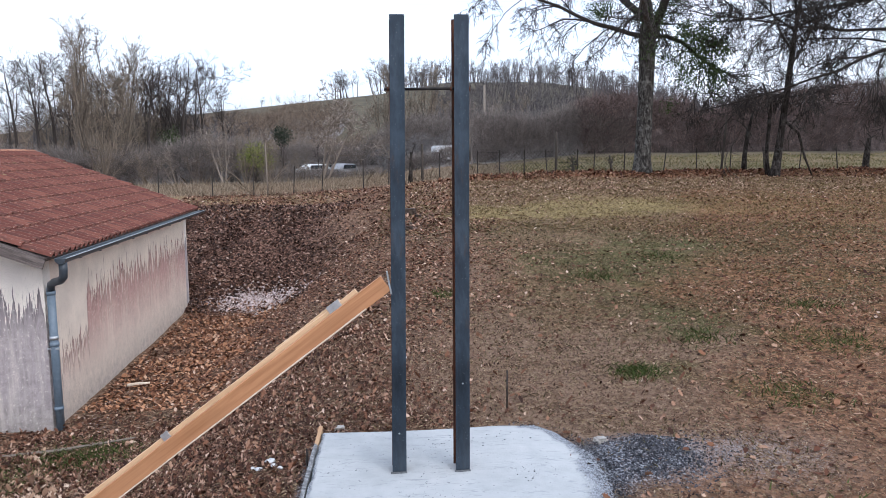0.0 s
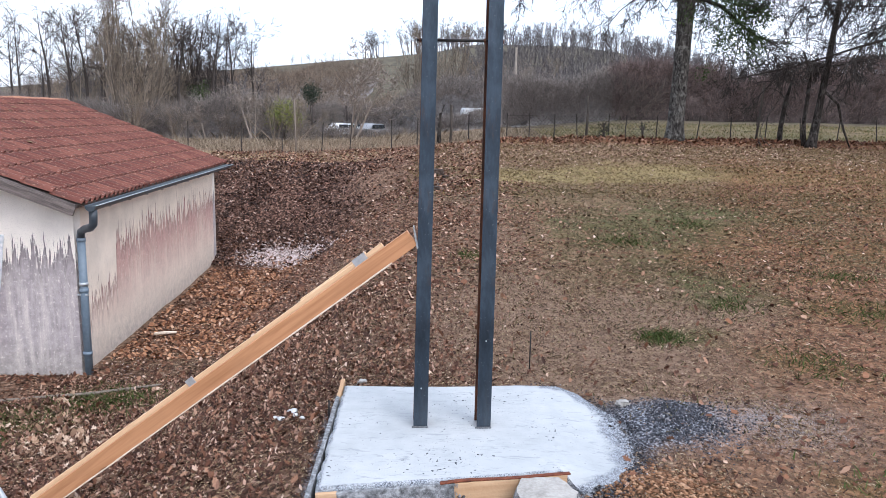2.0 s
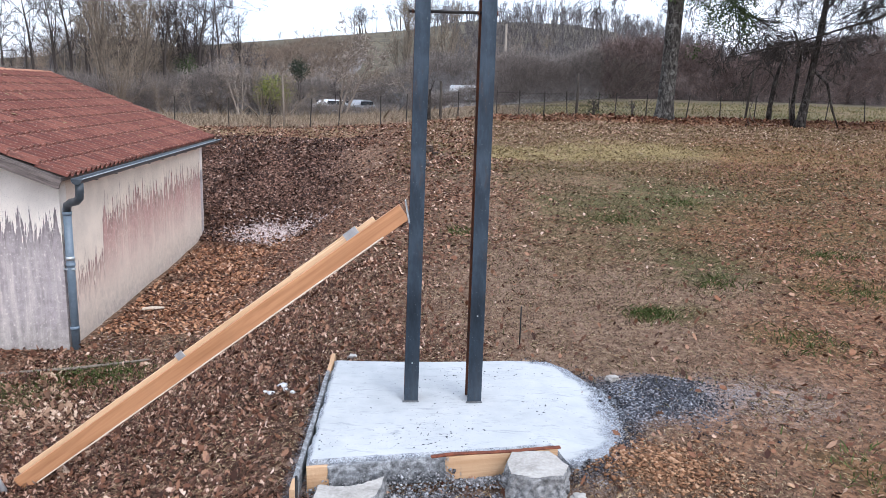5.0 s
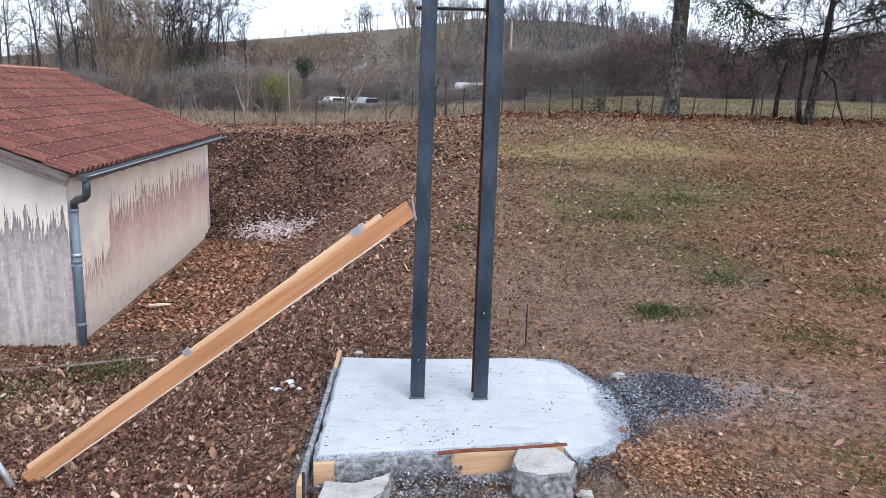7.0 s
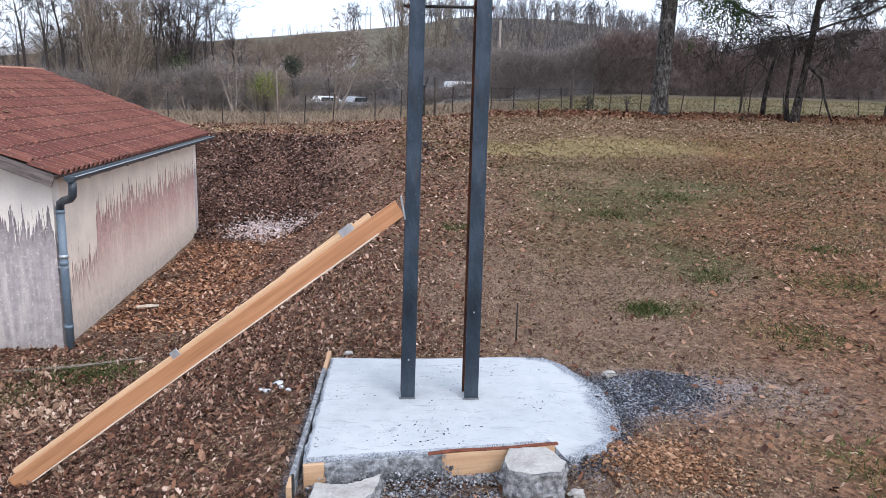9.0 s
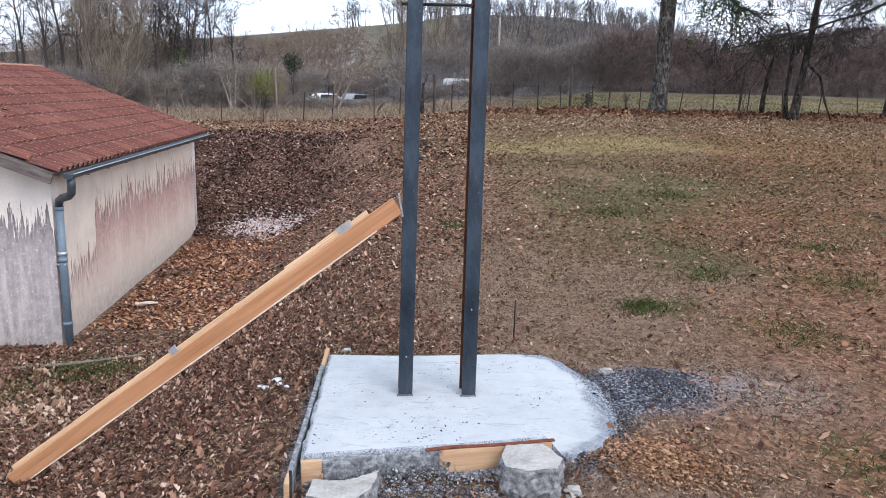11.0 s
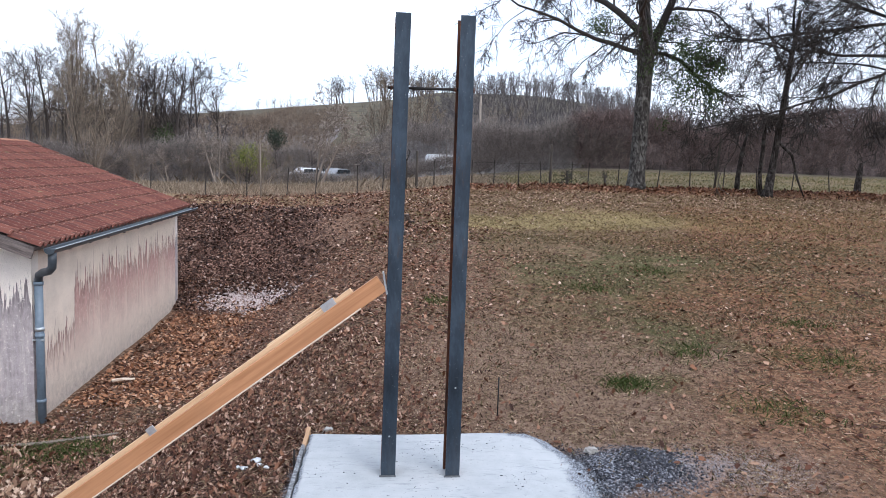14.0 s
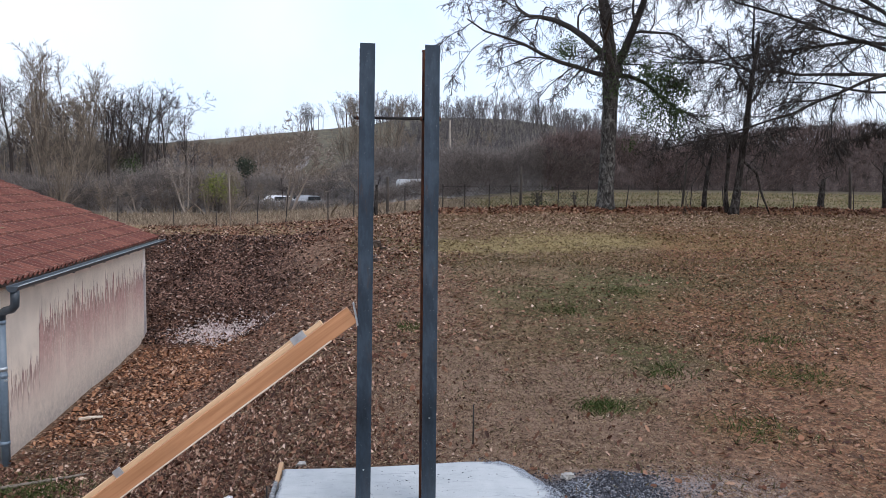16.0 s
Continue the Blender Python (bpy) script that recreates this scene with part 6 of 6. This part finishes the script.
# ---- bare trees of the wood: a few forms, each copied ----
def bare_tree(seed, tall, radius, stems, spread_up, material, name, label, kids=10, crook=0.1, lift=0.04, low=0.3, thin=0.011, limb=0.42):
    g = np.random.default_rng(seed)
    ob = thing(name, label, "tree", "bare trees of the wood")
    roots = [((g.normal(0, 0.12 * (stems > 1)), g.normal(0, 0.12 * (stems > 1)), -0.2), (g.normal(0, 0.22 * (stems > 1)), g.normal(0, 0.22 * (stems > 1)), 1.0), tall * g.uniform(0.8, 1.0), radius) for _ in range(stems)]
    v, q, tips = grow(seed, roots, [(9, 6, 0.03 + 0.12 * crook, 0.02, 0.12, kids, low, limb, spread_up, 0.5), (8, 4, crook * 1.3, lift, 0.22, 6, 0.2, 0.45, 42, 0.5), (6, 3, crook * 1.8, lift * 0.6, 0.5, 5, 0.2, 0.5, 42, 0.65), (3, 3, crook * 2.2, lift * 0.3, 0.6, 0, 0, 0, 0, 0)], thin)
    nv, nq = stems * 9 * 6, stems * 8 * 6
    part("trunk", mesh_from("trunk", v[:nv], q[:nq]), material, ob)
    part("crown", mesh_from("crown", v[nv:], q[nq:] - nv), material, ob)
    return ob


forms = [
    bare_tree(51, 10.0, 0.17, 1, 50, M_tree_twig, "bare_tree", "tall leafless dark tree with a rounded crown", 13, 0.12, 0.03, 0.35, 0.013, 0.4),
    bare_tree(52, 9.0, 0.13, 1, 40, M_tree_twig, "bare_tree", "slender leafless tree in the wood", 10, 0.1, 0.04, 0.3, 0.011, 0.34),
    bare_tree(53, 6.5, 0.06, 6, 30, M_stem_twig, "bare_tree", "many-stemmed beige leafless tree with spreading limbs", 7, 0.08, 0.04, 0.15, 0.011, 0.36),
    bare_tree(54, 8.5, 0.14, 2, 50, M_tree_twig, "bare_tree", "forked spreading leafless tree on the skyline", 9, 0.13, 0.05, 0.4, 0.013, 0.4),
    bare_tree(55, 11.0, 0.1, 4, 22, M_stem_twig, "bare_tree", "beige upright leafless poplar clump", 12, 0.06, 0.09, 0.12, 0.011, 0.3),
    bare_tree(56, 5.4, 0.1, 3, 52, M_pale_twig, "bare_tree", "pale-barked crooked leafless tree", 8, 0.2, 0.02, 0.22, 0.019, 0.48),
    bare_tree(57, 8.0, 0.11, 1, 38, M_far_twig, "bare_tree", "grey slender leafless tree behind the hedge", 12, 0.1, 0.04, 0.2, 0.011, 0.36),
]


def plant(form, ratio, y, size, turn=0.0):
    """Stands a copy of a form at the bearing ratio = x / y."""
    x = ratio * y
    return copy_thing(forms[form], pose(x, y, on_ground(x, y, 0.1), 0, 0, turn) @ Matrix.Scale(1, 4)) if size is None else scaled_copy(form, x, y, size, turn)


def scaled_copy(form, x, y, size, turn):
    ob = copy_thing(forms[form], pose(x, y, on_ground(x, y, 0.1), 0, 0, turn))
    ob.scale = (size, size, size)
    return ob


# The single trees that stand out: form, bearing, distance, size, turn.
STANDING = (
    (4, -0.431, 56, 1.12, 0), (4, -0.392, 58, 1.06, 80), (2, -0.415, 51, 0.92, 20), (0, -0.472, 66, 1.16, 100), (0, -0.342, 75, 1.1, 20), (3, -0.318, 75, 1.2, 120),
    (1, -0.291, 78, 1.24, 70), (3, -0.252, 82, 1.22, 200), (5, -0.258, 50, 0.72, 140), (5, -0.133, 50, 1.06, 0), (4, -0.046, 95, 1.25, 0), (4, -0.004, 97, 1.22, 90),
    (0, -0.52, 66, 1.1, 40), (1, -0.56, 62, 1.15, 200), (0, -0.6, 66, 1.15, 300), (3, -0.66, 62, 1.2, 150), (0, -0.365, 72, 1.0, 250), (1, -0.45, 60, 1.1, 15),
    (0, -0.385, 78, 1.1, 160), (5, 0.05, 60, 0.8, 60), (5, 0.105, 57, 0.8, 190), (6, 0.09, 52, 0.62, 30), (6, 0.062, 54, 0.6, 75), (6, 0.135, 50, 0.6, 210), (5, -0.03, 66, 0.75, 200),
)
for form, ratio, y, size, turn in STANDING:
    plant(form, ratio, y, size, turn)
g_wood = np.random.default_rng(61)


def scattered(n, kinds, near, far, y0, y1, s0, s1):
    """Stands n trees of some kinds between two bearings and two distances."""
    for _ in range(n):
        plant(int(g_wood.choice(kinds)), g_wood.uniform(near, far), g_wood.uniform(y0, y1), g_wood.uniform(s0, s1), g_wood.uniform(0, 360))


scattered(24, [0, 1, 3, 5], -0.62, -0.29, 62, 100, 0.5, 0.85)
scattered(10, [1, 5, 2], -0.29, -0.1, 62, 90, 0.3, 0.5)
scattered(30, [6, 1, 6], 0.02, 0.36, 56, 80, 0.4, 0.66)
scattered(12, [0, 1, 3], -0.115, -0.085, 235, 262, 0.7, 1.0)
scattered(10, [0, 1, 3], -0.07, -0.035, 245, 262, 0.85, 1.15)
scattered(9, [0, 1, 3], -0.21, -0.12, 252, 264, 0.3, 0.5)
scattered(18, [2, 5, 6], -0.55, -0.16, 49, 56, 0.3, 0.5)
scattered(9, [0, 1, 4], -0.5, -0.36, 58, 72, 0.9, 1.1)
scattered(9, [0, 3, 0], -0.36, -0.27, 68, 80, 0.95, 1.2)
scattered(10, [4, 6], 0.0, 0.2, 100, 150, 0.6, 0.85)
for k_, ob in enumerate(forms):
    x_, y_ = -42 + 3.0 * k_, 74.0
    ob.matrix_world = pose(x_, y_, on_ground(x_, y_, 0.1))


def bush(name, x, y, wide, tall, seed, material, label, n=3000, size=0.16, mid=0.5, deep=0.42):
    ob = thing(name, label, "bush", m=pose(x, y, on_ground(x, y)))
    v, q, tips = grow(seed, [((0, 0, -0.1), (0, 0, 1), tall * 0.8, 0.06)] * 2, [(6, 5, 0.1, 0, 0.3, 14, 0.1, 0.5 * wide / tall, 60, 0.5), (5, 3, 0.15, 0.02, 0.4, 5, 0.2, 0.5, 45, 0.6), (4, 3, 0.2, 0, 0.5, 0, 0, 0, 0, 0)])
    part("branchwork", mesh_from("branchwork", v, q), M_twig, ob)
    gb = np.random.default_rng(seed)
    c = gb.normal(0, 1, (60, 3))
    c = c / np.linalg.norm(c, axis=1, keepdims=True) * gb.uniform(0.5, 1.0, (60, 1)) * np.array([wide * 0.5, wide * 0.45, tall * deep]) + np.array([0, 0, tall * mid])
    v, q = leaf_cloud(seed, c, 0.26, n, size)
    v[:, 2] = np.maximum(v[:, 2], 0.02)
    part("foliage", mesh_from("foliage", v, q), material, ob)


bush("evergreen_bush", -0.182 * 71, 71, 1.6, 5.6, 71, M_conifer, "dark evergreen bush among the bare trees", 1500, 0.07, mid=0.74, deep=0.15)
bush("bamboo_clump", -0.216 * 52.5, 52.5, 2.2, 2.9, 72, M_bamboo, "yellow-green clump of bamboo in the undergrowth", 2000, 0.07, mid=0.66, deep=0.26)
bush("ivy_bush", -0.325 * 58, 58, 1.6, 4.6, 73, M_ivy, "ivy-covered stump in the wood", 2000, 0.1)
bush("ivy_bush", 0.12 * 56, 56, 2.4, 2.8, 74, M_ivy, "dark ivy growing through the brush", 1500, 0.09)
bush("bramble", 5.35, 27.35, 0.7, 0.95, 75, M_ivy, "small leafy bramble grown through the wire fence", 160, 0.035)
bush("bramble", 6.7, 27.3, 0.5, 1.0, 76, M_ivy, "thin bramble beside the oak at the fence", 60, 0.03)


# ---- parked vehicles beyond the fence ----
def vehicle(x, y, turn, paint, outline, glass, long, wide, label):
    """A vehicle from its side outline: a rounded body, side and end glass, and four wheels."""
    car = thing("parked_car", label, "car", "parked cars", m=pose(x, y, on_ground(x, y, -0.02), 0, 0, turn))
    bm = bmesh.new()
    a = [bm.verts.new((px_ * long, -wide / 2 + (0.12 if h > 0.95 else 0), h)) for px_, h in outline]
    b = [bm.verts.new((px_ * long, wide / 2 - (0.12 if h > 0.95 else 0), h)) for px_, h in outline]
    bm.faces.new(a)
    bm.faces.new(b[::-1])
    n = len(outline)
    for i in range(n):
        bm.faces.new((a[i], b[i], b[(i + 1) % n], a[(i + 1) % n]))
    bmesh.ops.recalc_face_normals(bm, faces=bm.faces[:])
    bmesh.ops.bevel(bm, geom=bm.edges[:], offset=0.05, segments=2, affect="EDGES")
    body = part("body", bm, paint, car, smooth=False)
    for x0, x1, z0, z1 in glass:
        for s in (-1, 1):
            y_ = s * (wide / 2 - 0.05)
            part("window", box(x0 * long, y_ - 0.05, z0, x1 * long, y_ + 0.05, z1, 0.02), M_glass, body)
    for px_ in (-0.31, 0.3):
        for s in (-1, 1):
            wheel = part("wheel", tube([(px_ * long, s * (wide / 2 - 0.17), 0.31), (px_ * long, s * (wide / 2 + 0.01), 0.31)], 0.31, 18), M_tyre, car)
            part("rim", tube([(px_ * long, s * (wide / 2), 0.31), (px_ * long, s * (wide / 2 + 0.02), 0.31)], 0.19, 12), M_zinc, wheel)
    return car


SALOON = [(-0.49, 0.32), (0.49, 0.32), (0.5, 0.62), (0.47, 0.82), (0.24, 0.93), (0.1, 1.38), (-0.22, 1.42), (-0.4, 1.0), (-0.48, 0.92), (-0.5, 0.6)]
VAN = [(-0.5, 0.35), (0.5, 0.35), (0.5, 0.85), (0.36, 1.0), (0.24, 1.55), (0.1, 1.65), (-0.47, 1.65), (-0.5, 1.4)]
vehicle(-9.95, 72.0, 48, M_paint_white, SALOON, [(-0.34, -0.1, 0.95, 1.3), (-0.08, 0.14, 0.95, 1.28)], 4.2, 1.7, "pale parked saloon car half hidden by brush")
vehicle(-7.45, 73.0, 62, M_paint_dark, SALOON, [(-0.34, -0.1, 0.95, 1.3), (-0.08, 0.14, 0.95, 1.28)], 4.0, 1.7, "grey parked car behind low brush")
vehicle(2.5, 66.0, 12, M_paint_white, VAN, [(0.1, 0.24, 1.05, 1.42), (-0.1, 0.06, 1.05, 1.45)], 3.6, 1.8, "white parked van behind the brush")
